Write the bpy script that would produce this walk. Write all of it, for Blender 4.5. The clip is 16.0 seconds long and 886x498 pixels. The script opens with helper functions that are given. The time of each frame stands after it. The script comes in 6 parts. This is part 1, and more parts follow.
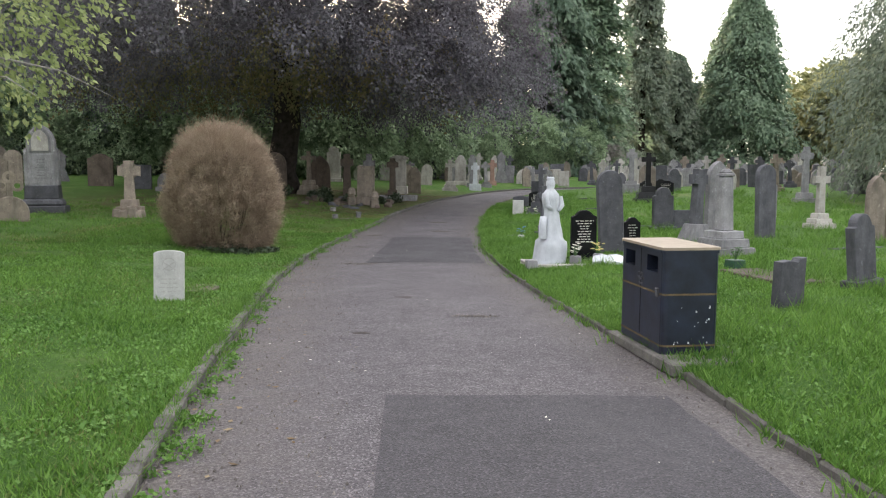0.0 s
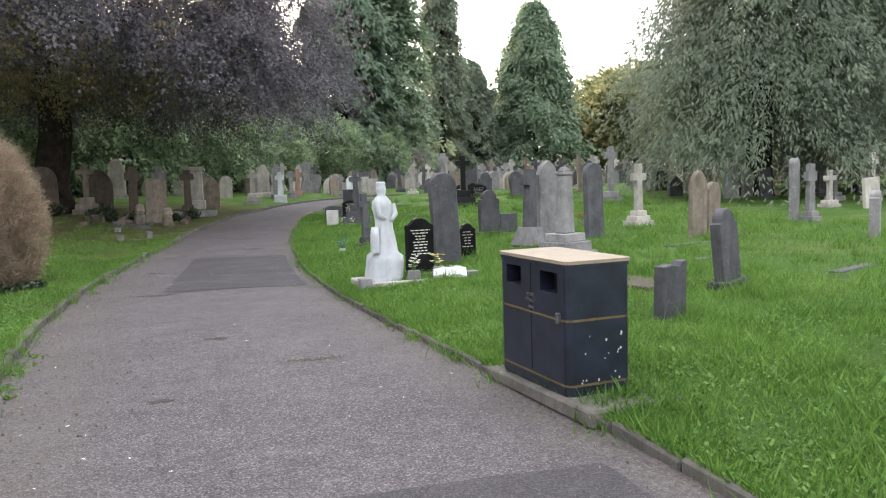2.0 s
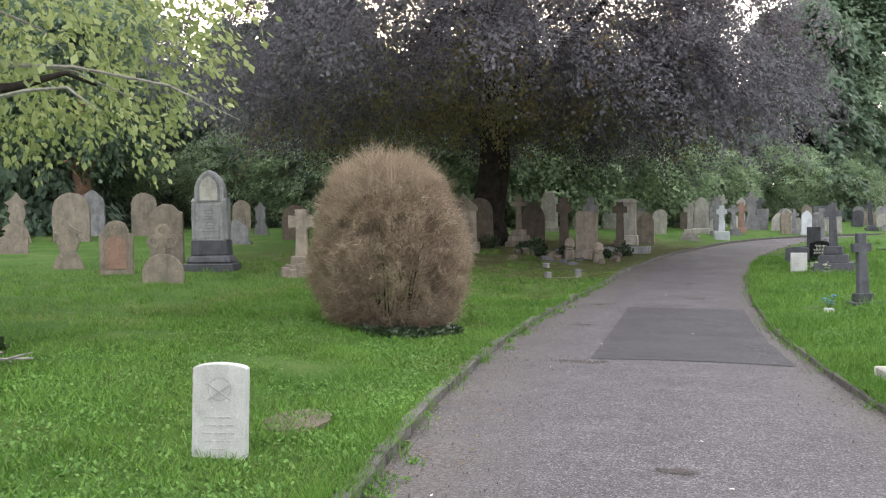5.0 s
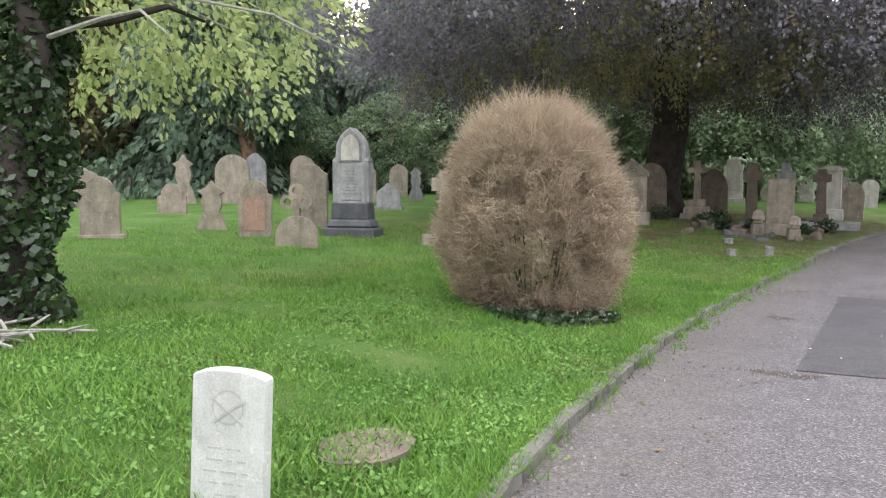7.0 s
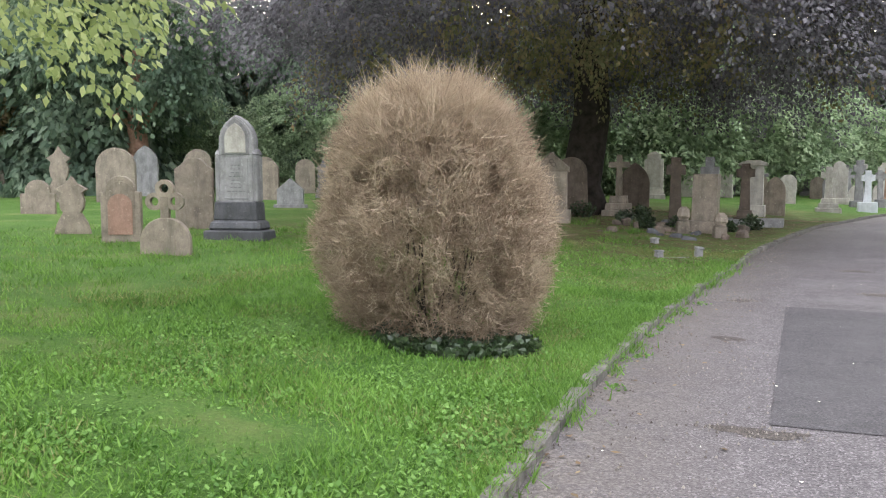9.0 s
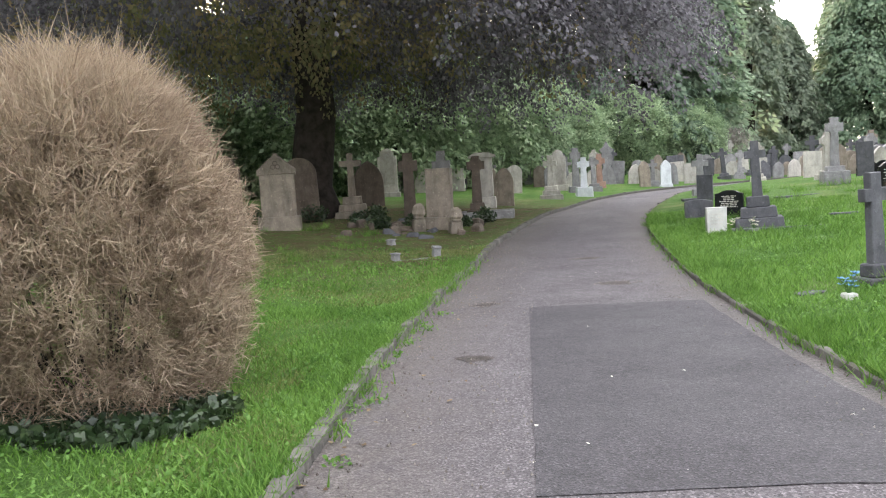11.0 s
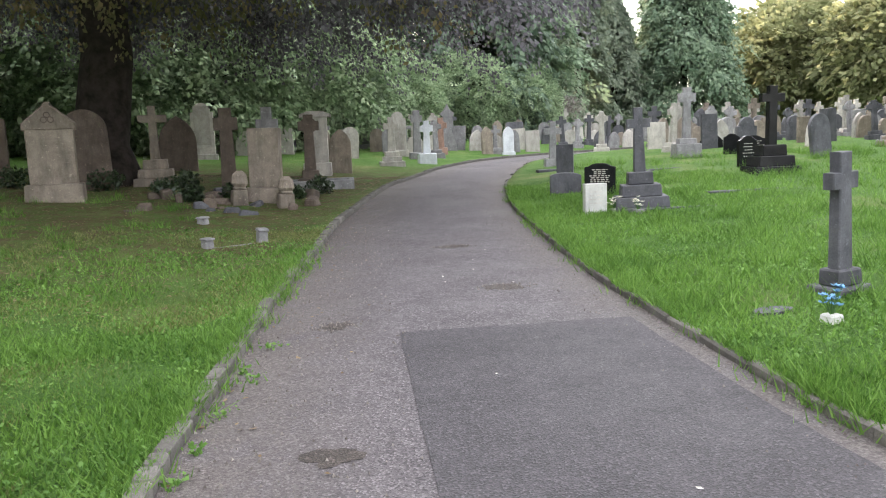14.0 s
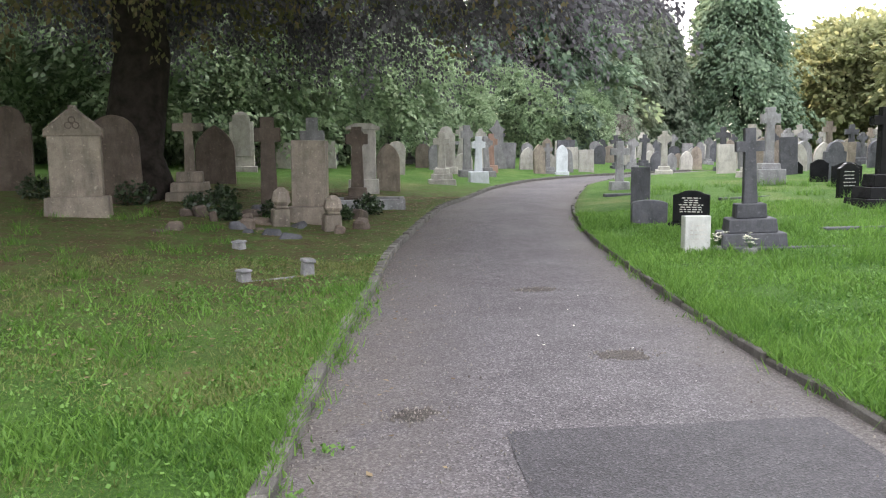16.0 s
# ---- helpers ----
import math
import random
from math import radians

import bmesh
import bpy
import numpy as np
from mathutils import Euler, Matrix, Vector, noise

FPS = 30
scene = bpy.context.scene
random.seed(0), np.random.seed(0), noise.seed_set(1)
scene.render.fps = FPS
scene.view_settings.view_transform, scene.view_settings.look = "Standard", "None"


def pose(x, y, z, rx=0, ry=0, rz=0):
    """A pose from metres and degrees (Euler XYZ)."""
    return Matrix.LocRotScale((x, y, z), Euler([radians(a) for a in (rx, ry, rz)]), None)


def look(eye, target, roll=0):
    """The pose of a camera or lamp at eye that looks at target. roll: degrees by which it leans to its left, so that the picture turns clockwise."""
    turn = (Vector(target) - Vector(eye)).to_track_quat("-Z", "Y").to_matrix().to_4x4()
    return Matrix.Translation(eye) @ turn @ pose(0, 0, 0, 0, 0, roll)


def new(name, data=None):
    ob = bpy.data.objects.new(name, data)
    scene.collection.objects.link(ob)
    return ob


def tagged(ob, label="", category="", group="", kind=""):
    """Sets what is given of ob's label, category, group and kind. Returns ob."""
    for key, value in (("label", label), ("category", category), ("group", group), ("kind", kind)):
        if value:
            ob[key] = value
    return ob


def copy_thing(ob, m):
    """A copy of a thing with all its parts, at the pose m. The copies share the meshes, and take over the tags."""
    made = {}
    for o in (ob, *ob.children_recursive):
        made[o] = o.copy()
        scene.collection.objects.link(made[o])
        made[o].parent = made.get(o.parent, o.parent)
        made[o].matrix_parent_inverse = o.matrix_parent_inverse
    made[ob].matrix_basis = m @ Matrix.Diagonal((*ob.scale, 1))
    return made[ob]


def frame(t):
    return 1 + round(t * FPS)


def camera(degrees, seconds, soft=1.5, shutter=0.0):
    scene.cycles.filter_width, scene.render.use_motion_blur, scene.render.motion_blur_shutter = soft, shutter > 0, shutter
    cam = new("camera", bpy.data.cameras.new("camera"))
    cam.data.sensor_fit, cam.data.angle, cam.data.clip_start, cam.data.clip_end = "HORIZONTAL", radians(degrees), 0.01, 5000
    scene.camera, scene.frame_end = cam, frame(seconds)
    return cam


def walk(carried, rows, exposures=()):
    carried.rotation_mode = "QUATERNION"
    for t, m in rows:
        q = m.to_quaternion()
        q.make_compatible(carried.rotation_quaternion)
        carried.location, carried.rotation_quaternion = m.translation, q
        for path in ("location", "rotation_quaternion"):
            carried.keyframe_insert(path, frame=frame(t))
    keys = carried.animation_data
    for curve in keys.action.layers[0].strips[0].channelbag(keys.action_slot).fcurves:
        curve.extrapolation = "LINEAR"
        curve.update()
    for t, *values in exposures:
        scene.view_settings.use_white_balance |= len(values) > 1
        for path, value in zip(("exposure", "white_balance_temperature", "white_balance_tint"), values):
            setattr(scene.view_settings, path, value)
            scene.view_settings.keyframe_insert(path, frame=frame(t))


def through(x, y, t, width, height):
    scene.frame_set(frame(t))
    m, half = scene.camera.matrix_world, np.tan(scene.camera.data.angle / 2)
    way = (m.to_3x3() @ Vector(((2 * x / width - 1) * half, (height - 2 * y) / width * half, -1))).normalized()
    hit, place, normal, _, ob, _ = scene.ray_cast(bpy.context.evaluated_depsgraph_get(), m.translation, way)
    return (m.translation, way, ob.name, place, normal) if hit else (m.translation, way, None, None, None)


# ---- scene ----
cam = camera(60.1, 16.0, soft=1.15)
PATH = [
    (0, (1.636, -0.589, 1.752), (1.673, 1.4, 1.552), 0.2),
    (0.5, (1.643, -0.09, 1.723), (1.77, 1.901, 1.574), -0.8),
    (1, (1.591, 0.412, 1.72), (1.857, 2.389, 1.575), -1.0),
    (1.5, (1.502, 0.813, 1.724), (1.996, 2.744, 1.558), -0.9),
    (2, (1.475, 1.316, 1.686), (2.014, 3.234, 1.504), -1.7),
    (2.5, (1.373, 1.849, 1.662), (1.819, 3.788, 1.466), -2.4),
    (3, (1.382, 2.435, 1.638), (1.617, 4.412, 1.44), -2.6),
    (3.5, (1.355, 2.993, 1.665), (1.403, 4.985, 1.487), -2.4),
    (4, (1.338, 3.559, 1.697), (1.215, 5.55, 1.557), -2.0),
    (4.5, (1.304, 4.164, 1.71), (0.974, 6.135, 1.617), -1.2),
    (5, (1.14, 4.765, 1.675), (0.615, 6.694, 1.607), -0.8),
    (5.2, (1.099, 4.952, 1.698), (0.482, 6.854, 1.64), -0.4),
    (7.3, (0.668, 7.136, 1.532), (-0.264, 8.899, 1.377), 0.1),
    (7.5, (0.597, 7.335, 1.539), (-0.321, 9.105, 1.378), -0.2),
    (8, (0.478, 7.836, 1.521), (-0.465, 9.593, 1.374), -0.4),
    (8.5, (0.335, 8.301, 1.504), (-0.585, 10.071, 1.356), 0.0),
    (9, (0.269, 8.707, 1.562), (-0.476, 10.556, 1.409), -0.0),
    (9.5, (0.35, 9.085, 1.615), (-0.205, 11.0, 1.452), -0.0),
    (10, (0.261, 9.604, 1.578), (-0.064, 11.57, 1.402), -0.9),
    (10.2, (0.272, 9.784, 1.55), (0.018, 11.761, 1.389), -2.0),
    (12.3, (0.15, 11.673, 1.621), (0.243, 13.657, 1.392), -1.8),
    (12.5, (0.145, 11.886, 1.624), (0.312, 13.863, 1.38), -1.8),
    (13, (0.147, 12.434, 1.615), (0.458, 14.393, 1.372), -2.1),
    (13.5, (0.187, 12.83, 1.641), (0.491, 14.79, 1.388), -2.3),
    (14, (0.055, 13.324, 1.64), (0.385, 15.275, 1.354), -2.1),
    (14.5, (-0.011, 13.832, 1.593), (0.269, 15.788, 1.284), -2.0),
    (15, (-0.141, 14.289, 1.612), (0.134, 16.248, 1.317), -1.1),
    (15.5, (-0.25, 14.715, 1.667), (0.054, 16.673, 1.395), -0.9),
    (16, (-0.205, 15.197, 1.699), (0.045, 17.166, 1.454), -0.6),
]
walk(cam, [(t, look(eye, target, roll)) for t, eye, target, roll in PATH],
     exposures=[(0.0, 0.92), (3.0, 1.22), (4.3, 1.12), (5.2, 1.4), (8.0, 1.78), (12.5, 1.66), (16.0, 1.66)])

# ---- sky, sun ----
SUN_WAY = Vector((-0.29, 0.93, 0.215)).normalized()  # towards the low sun behind the beech
world = bpy.data.worlds.new("evening_sky")
scene.world = world
world.use_nodes = True
wn, wl = world.node_tree.nodes, world.node_tree.links
sky = wn.new("ShaderNodeTexSky")
sky.sky_type = "NISHITA"
sky.sun_disc = False
sky.sun_elevation = math.asin(SUN_WAY.z)
sky.sun_rotation = math.atan2(SUN_WAY.x, SUN_WAY.y)
sky.air_density, sky.dust_density, sky.ozone_density = 1.0, 3.0, 1.0
haze = wn.new("ShaderNodeMix")  # thin pale evening cloud over the whole sky
haze.data_type, haze.blend_type = "RGBA", "ADD"
haze.inputs[0].default_value = 1.0
wl.new(sky.outputs["Color"], haze.inputs[6])
haze.inputs[7].default_value = (8.95, 8.65, 8.6, 1)
wl.new(haze.outputs[2], wn["Background"].inputs["Color"])
wn["Background"].inputs["Strength"].default_value = 0.12
sun = new("sun", bpy.data.lights.new("sun", "SUN"))
sun.data.energy, sun.data.angle, sun.data.color = 2.0, radians(2.0), (1.0, 0.72, 0.48)
sun.matrix_world = look(SUN_WAY * 200, (0, 0, 0))


# ---- plan of the path: kerb lines as x by y ----
LEFT_KERB = [(1.6, -9), (0.9, -4), (0.30, 1.5), (0.00, 3.65), (-0.26, 5.66), (-0.51, 8.2), (-0.82, 11.5), (-0.87, 14.5), (-0.76, 17.4), (-0.55, 19.3),
             (-0.29, 21.7), (0.07, 23.6), (0.45, 26.3), (1.2, 29.4), (2.0, 32.4), (2.8, 34), (4.0, 37), (6.1, 40.7), (9.5, 44.7), (16, 50), (30, 58)]
RIGHT_KERB = [(4.9, -9), (4.5, -4), (4.15, 1.5), (4.02, 3.45), (3.94, 4.4), (3.82, 5.94), (3.53, 8), (3.22, 10.3), (2.99, 12.9), (2.89, 15.8),
              (2.91, 18), (3.04, 21), (3.35, 23.9), (3.8, 27.5), (4.6, 31.2), (5.6, 34), (7.1, 37.8), (9.0, 40.6), (12.5, 44), (19, 48.5), (33, 56)]
KY = np.arange(-30, 80, 0.1)


def smooth_line(pts):
    p = np.array(pts, float)
    x = np.interp(KY, p[:, 1], p[:, 0])
    k = np.hanning(27)
    return np.convolve(np.pad(x, 13, mode="edge"), k / k.sum(), "valid")


LX, RX = smooth_line(LEFT_KERB), smooth_line(RIGHT_KERB)


def xl(y):
    return np.interp(y, KY, LX)


def xr(y):
    return np.interp(y, KY, RX)


def road_z(y):
    t = np.clip((np.asarray(y, float) - 16) / 27, 0, 1)
    return 0.8 * t * t * (3 - 2 * t)


def rise_left(d):
    return 0.03 + 1.0 - np.exp(-0.075 * np.maximum(d - 1.2, 0))


def rise_right(d):
    return 0.04 + 0.32 * (1 - np.exp(-0.07 / 0.32 * d))


def ground_z(x, y):
    x, y = np.asarray(x, float), np.asarray(y, float)
    dl, dr = xl(y) - x, x - xr(y)
    return road_z(y) + np.where(dl > 0, rise_left(np.maximum(dl, 0)), np.where(dr > 0, rise_right(np.maximum(dr, 0)), 0.0))


def gz(x, y):
    return float(ground_z(x, y))


RNG = np.random.default_rng(7)


# ---- materials ----
def nodes_of(name):
    m = bpy.data.materials.new(name)
    m.use_nodes = True
    n, l = m.node_tree.nodes, m.node_tree.links
    return m, n, l, n["Principled BSDF"]


def noise_node(n, l, co, scale, detail=6.0, rough=0.6):
    k = n.new("ShaderNodeTexNoise")
    k.inputs["Scale"].default_value, k.inputs["Detail"].default_value, k.inputs["Roughness"].default_value = scale, detail, rough
    l.new(co, k.inputs["Vector"])
    return k.outputs["Fac"]


def ramp(n, l, fac, stops):
    r = n.new("ShaderNodeValToRGB")
    e = r.color_ramp.elements
    e[0].position, e[0].color = stops[0][0], (*stops[0][1], 1)
    e[1].position, e[1].color = stops[-1][0], (*stops[-1][1], 1)
    for pos, col in stops[1:-1]:
        s = e.new(pos)
        s.color = (*col, 1)
    l.new(fac, r.inputs["Fac"])
    return r.outputs["Color"]


def mix(n, l, fac, a, b, mode="MIX"):
    k = n.new("ShaderNodeMix")
    k.data_type, k.blend_type = "RGBA", mode
    for sock, v in ((k.inputs[0], fac), (k.inputs[6], a), (k.inputs[7], b)):
        if hasattr(v, "node"):
            l.new(v, sock)
        elif isinstance(v, (int, float)):
            sock.default_value = v
        else:
            sock.default_value = (*v, 1)
    return k.outputs[2]


def bump(n, l, height, strength, dist, bsdf):
    b = n.new("ShaderNodeBump")
    b.inputs["Strength"].default_value, b.inputs["Distance"].default_value = strength, dist
    l.new(height, b.inputs["Height"])
    l.new(b.outputs["Normal"], bsdf.inputs["Normal"])


def world_pos(n):
    return n.new("ShaderNodeNewGeometry").outputs["Position"]


def stone_mat(name, dark, light, stain, rough=0.85, moss=0.3, streak=True, spec=0.3, bumpy=0.5):
    """Weathered stone: grain, blotches, rain streaks and lichen; each stone a little lighter or darker."""
    m, n, l, b = nodes_of(name)
    co = world_pos(n)
    base = ramp(n, l, noise_node(n, l, co, 3.4, 9.0, 0.68), [(0.32, tuple(c * 0.8 for c in dark)), (0.5, tuple((a + b) / 2 for a, b in zip(dark, light))), (0.68, tuple(c * 1.08 for c in light))])
    grain = noise_node(n, l, co, 90.0, 3.0)
    base = mix(n, l, 0.35, base, ramp(n, l, grain, [(0.3, tuple(c * 0.6 for c in dark)), (0.7, tuple(min(1, c * 1.25) for c in light))]))
    if streak:
        mp = n.new("ShaderNodeMapping")
        mp.inputs["Scale"].default_value = (3.2, 3.2, 0.8)
        l.new(co, mp.inputs["Vector"])
        s = noise_node(n, l, mp.outputs["Vector"], 1.3, 9.0, 0.72)
        f = ramp(n, l, s, [(0.46, (0, 0, 0)), (0.74, (0.75, 0.75, 0.75))])
        base = mix(n, l, f, base, stain)
    if moss:
        f = ramp(n, l, noise_node(n, l, co, 9.0, 8.0, 0.7), [(0.56, (0, 0, 0)), (0.72, (moss, moss, moss))])
        base = mix(n, l, f, base, (0.13, 0.135, 0.075))
        f = ramp(n, l, noise_node(n, l, co, 17.0, 6.0, 0.6), [(0.62, (0, 0, 0)), (0.68, (0.5, 0.5, 0.5))])
        base = mix(n, l, f, base, tuple(min(0.6, c * 1.7) for c in light))
    info = n.new("ShaderNodeObjectInfo")
    v = n.new("ShaderNodeMapRange")
    v.inputs[3].default_value, v.inputs[4].default_value = 0.75, 1.15
    l.new(info.outputs["Random"], v.inputs[0])
    hsv = n.new("ShaderNodeHueSaturation")
    l.new(base, hsv.inputs["Color"])
    l.new(v.outputs[0], hsv.inputs["Value"])
    l.new(hsv.outputs["Color"], b.inputs["Base Color"])
    b.inputs["Roughness"].default_value = rough
    b.inputs["Specular IOR Level"].default_value = spec
    bump(n, l, noise_node(n, l, co, 45.0, 6.0, 0.7), bumpy, 0.01, b)
    return m


M_SAND = stone_mat("sandstone", (0.18, 0.147, 0.122), (0.34, 0.285, 0.235), (0.075, 0.064, 0.056))
M_PALE = stone_mat("pale_limestone", (0.36, 0.33, 0.30), (0.55, 0.52, 0.48), (0.20, 0.18, 0.17))
M_GREY = stone_mat("grey_stone", (0.17, 0.165, 0.17), (0.32, 0.31, 0.32), (0.085, 0.083, 0.09))
M_SLATE = stone_mat("dark_slate", (0.05, 0.05, 0.058), (0.125, 0.124, 0.14), (0.028, 0.028, 0.033), rough=0.7, moss=0.2)
M_BROWN = stone_mat("dark_brown_stone", (0.085, 0.065, 0.055), (0.18, 0.14, 0.115), (0.04, 0.033, 0.03), moss=0.5)
M_PINK = stone_mat("pink_granite", (0.30, 0.17, 0.13), (0.45, 0.28, 0.22), (0.16, 0.11, 0.09), rough=0.6, moss=0.1)
M_MARBLE = stone_mat("white_marble", (0.58, 0.60, 0.65), (0.74, 0.76, 0.80), (0.44, 0.46, 0.50), rough=0.55, moss=0.0, bumpy=0.15)
M_PORT = stone_mat("white_portland_stone", (0.38, 0.375, 0.36), (0.50, 0.495, 0.475), (0.31, 0.305, 0.29), rough=0.8, moss=0.06, bumpy=0.25)
M_CARVE = stone_mat("shallow_carving", (0.30, 0.295, 0.28), (0.40, 0.395, 0.375), (0.25, 0.245, 0.235), moss=0.0, bumpy=0.2)
M_BLACK = stone_mat("polished_black_granite", (0.008, 0.008, 0.009), (0.02, 0.02, 0.022), (0.012, 0.012, 0.013), rough=0.12, moss=0.0, spec=0.16, bumpy=0.02, streak=False)
M_CONC = stone_mat("kerb_concrete", (0.085, 0.078, 0.072), (0.18, 0.168, 0.155), (0.055, 0.05, 0.044), moss=0.8)
M_INK = stone_mat("worn_lettering", (0.10, 0.10, 0.10), (0.18, 0.18, 0.18), (0.1, 0.1, 0.1), moss=0.0, streak=False)
M_GILT = stone_mat("pale_lettering", (0.50, 0.48, 0.42), (0.62, 0.60, 0.55), (0.4, 0.4, 0.36), moss=0.0, streak=False, bumpy=0.05)


def plain_mat(name, col, rough=0.6, metal=0.0, var=0.25, scale=14.0, spec=0.5, bumpy=0.1):
    m, n, l, b = nodes_of(name)
    co = world_pos(n)
    c = ramp(n, l, noise_node(n, l, co, scale), [(0.3, tuple(v * (1 - var) for v in col)), (0.7, tuple(min(1, v * (1 + var)) for v in col))])
    l.new(c, b.inputs["Base Color"])
    b.inputs["Roughness"].default_value, b.inputs["Metallic"].default_value = rough, metal
    b.inputs["Specular IOR Level"].default_value = spec
    bump(n, l, noise_node(n, l, co, scale * 5), bumpy, 0.01, b)
    return m


def leaf_mat(name, a, b_, c, through=0.35, rough=0.55, spec=0.3, spray=False):
    """Leaves: colour varies leaf by leaf, spray by spray and in drifts over the crown; some light passes through."""
    m, n, l, b = nodes_of(name)
    geo = n.new("ShaderNodeNewGeometry")
    fac = geo.outputs["Random Per Island"]
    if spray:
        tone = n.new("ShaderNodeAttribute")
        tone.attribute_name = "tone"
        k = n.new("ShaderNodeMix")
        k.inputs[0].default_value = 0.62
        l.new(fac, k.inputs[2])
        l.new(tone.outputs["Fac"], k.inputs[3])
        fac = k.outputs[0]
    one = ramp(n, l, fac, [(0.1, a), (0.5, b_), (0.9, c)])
    big = ramp(n, l, noise_node(n, l, geo.outputs["Position"], 0.6, 3.0), [(0.3, a), (0.7, c)])
    col = mix(n, l, 0.25 if spray else 0.4, one, big)
    l.new(col, b.inputs["Base Color"])
    b.inputs["Roughness"].default_value, b.inputs["Specular IOR Level"].default_value = rough, spec
    tr = n.new("ShaderNodeBsdfTranslucent")
    l.new(col, tr.inputs["Color"])
    mx = n.new("ShaderNodeMixShader")
    mx.inputs[0].default_value = through
    l.new(b.outputs[0], mx.inputs[1])
    l.new(tr.outputs[0], mx.inputs[2])
    l.new(mx.outputs[0], n["Material Output"].inputs["Surface"])
    return m


M_BEECH = leaf_mat("copper_beech_leaves", (0.054, 0.049, 0.058), (0.124, 0.114, 0.132), (0.225, 0.21, 0.24), 0.48, 0.45, 0.5, True)
M_OLIVE = leaf_mat("olive_leaves", (0.09, 0.105, 0.05), (0.20, 0.195, 0.095), (0.34, 0.25, 0.14), 0.55, spray=True)
M_YELLOW = leaf_mat("yellow_green_leaves", (0.17, 0.22, 0.085), (0.34, 0.40, 0.17), (0.56, 0.60, 0.30), 0.5, spray=True)
M_YEW = leaf_mat("dark_evergreen", (0.05, 0.085, 0.06), (0.13, 0.19, 0.13), (0.26, 0.335, 0.23), 0.4, spray=True)
M_LAUREL = leaf_mat("laurel_leaves", (0.10, 0.155, 0.085), (0.27, 0.365, 0.205), (0.50, 0.60, 0.385), 0.45, 0.45, 0.4, True)
M_CONIFER = leaf_mat("green_conifer", (0.085, 0.14, 0.09), (0.195, 0.27, 0.18), (0.34, 0.425, 0.285), 0.42, spray=True)
M_CEDAR = leaf_mat("grey_green_cedar", (0.12, 0.15, 0.115), (0.185, 0.225, 0.165), (0.265, 0.305, 0.22), 0.4, spray=True)
M_AUTUMN = leaf_mat("yellowing_woodland", (0.15, 0.175, 0.085), (0.29, 0.31, 0.16), (0.45, 0.45, 0.25), 0.5, spray=True)
M_IVY = leaf_mat("ivy_leaves", (0.010, 0.022, 0.008), (0.022, 0.045, 0.016), (0.05, 0.08, 0.03), 0.15, 0.35, 0.5)
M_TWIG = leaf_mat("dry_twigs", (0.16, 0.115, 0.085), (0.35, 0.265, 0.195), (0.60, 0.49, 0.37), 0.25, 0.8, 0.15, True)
M_BLADE = leaf_mat("grass_blades", (0.050, 0.125, 0.018), (0.112, 0.235, 0.036), (0.215, 0.365, 0.078), 0.4)
M_BLADE_DRY = leaf_mat("dry_grass_blades", (0.085, 0.125, 0.030), (0.16, 0.205, 0.06), (0.30, 0.32, 0.13), 0.4)
M_CLOVER = leaf_mat("clover_leaves", (0.055, 0.135, 0.022), (0.11, 0.235, 0.042), (0.215, 0.37, 0.095), 0.35)
M_DRY = leaf_mat("fallen_leaves", (0.07, 0.042, 0.022), (0.16, 0.105, 0.055), (0.32, 0.25, 0.15), 0.1, 0.8)
M_BARK = plain_mat("dark_bark", (0.035, 0.029, 0.026), 0.95, var=0.5, scale=5.0, spec=0.1, bumpy=0.9)
M_REDBARK = plain_mat("reddish_bark", (0.30, 0.175, 0.135), 0.95, var=0.4, scale=6.0, spec=0.1, bumpy=0.8)


def grass_ground():
    m, n, l, b = nodes_of("lawn")
    co = world_pos(n)
    fine = ramp(n, l, noise_node(n, l, co, 38.0, 6.0, 0.75), [(0.30, (0.009, 0.032, 0.004)), (0.5, (0.052, 0.118, 0.019)), (0.72, (0.165, 0.29, 0.06))])
    patch = ramp(n, l, noise_node(n, l, co, 0.9, 5.0, 0.6), [(0.35, (0.05, 0.105, 0.022)), (0.68, (0.135, 0.215, 0.062))])
    col = mix(n, l, 0.4, fine, patch)
    dry = ramp(n, l, noise_node(n, l, co, 0.45, 6.0, 0.7), [(0.54, (0, 0, 0)), (0.70, (0.65, 0.65, 0.65))])
    col = mix(n, l, dry, col, (0.175, 0.175, 0.075))
    bare = n.new("ShaderNodeAttribute")
    bare.attribute_name = "bare"
    jag = n.new("ShaderNodeMath")
    jag.operation = "MULTIPLY"
    l.new(bare.outputs["Fac"], jag.inputs[0])
    l.new(ramp(n, l, noise_node(n, l, co, 3.0, 8.0, 0.75), [(0.35, (0, 0, 0)), (0.6, (1, 1, 1))]), jag.inputs[1])
    soil = ramp(n, l, noise_node(n, l, co, 25.0, 6.0, 0.7), [(0.3, (0.045, 0.036, 0.018)), (0.7, (0.14, 0.105, 0.055))])
    col = mix(n, l, jag.outputs[0], col, soil)
    l.new(col, b.inputs["Base Color"])
    b.inputs["Roughness"].default_value, b.inputs["Specular IOR Level"].default_value = 0.9, 0.15
    bump(n, l, noise_node(n, l, co, 60.0, 6.0, 0.8), 0.9, 0.03, b)
    return m


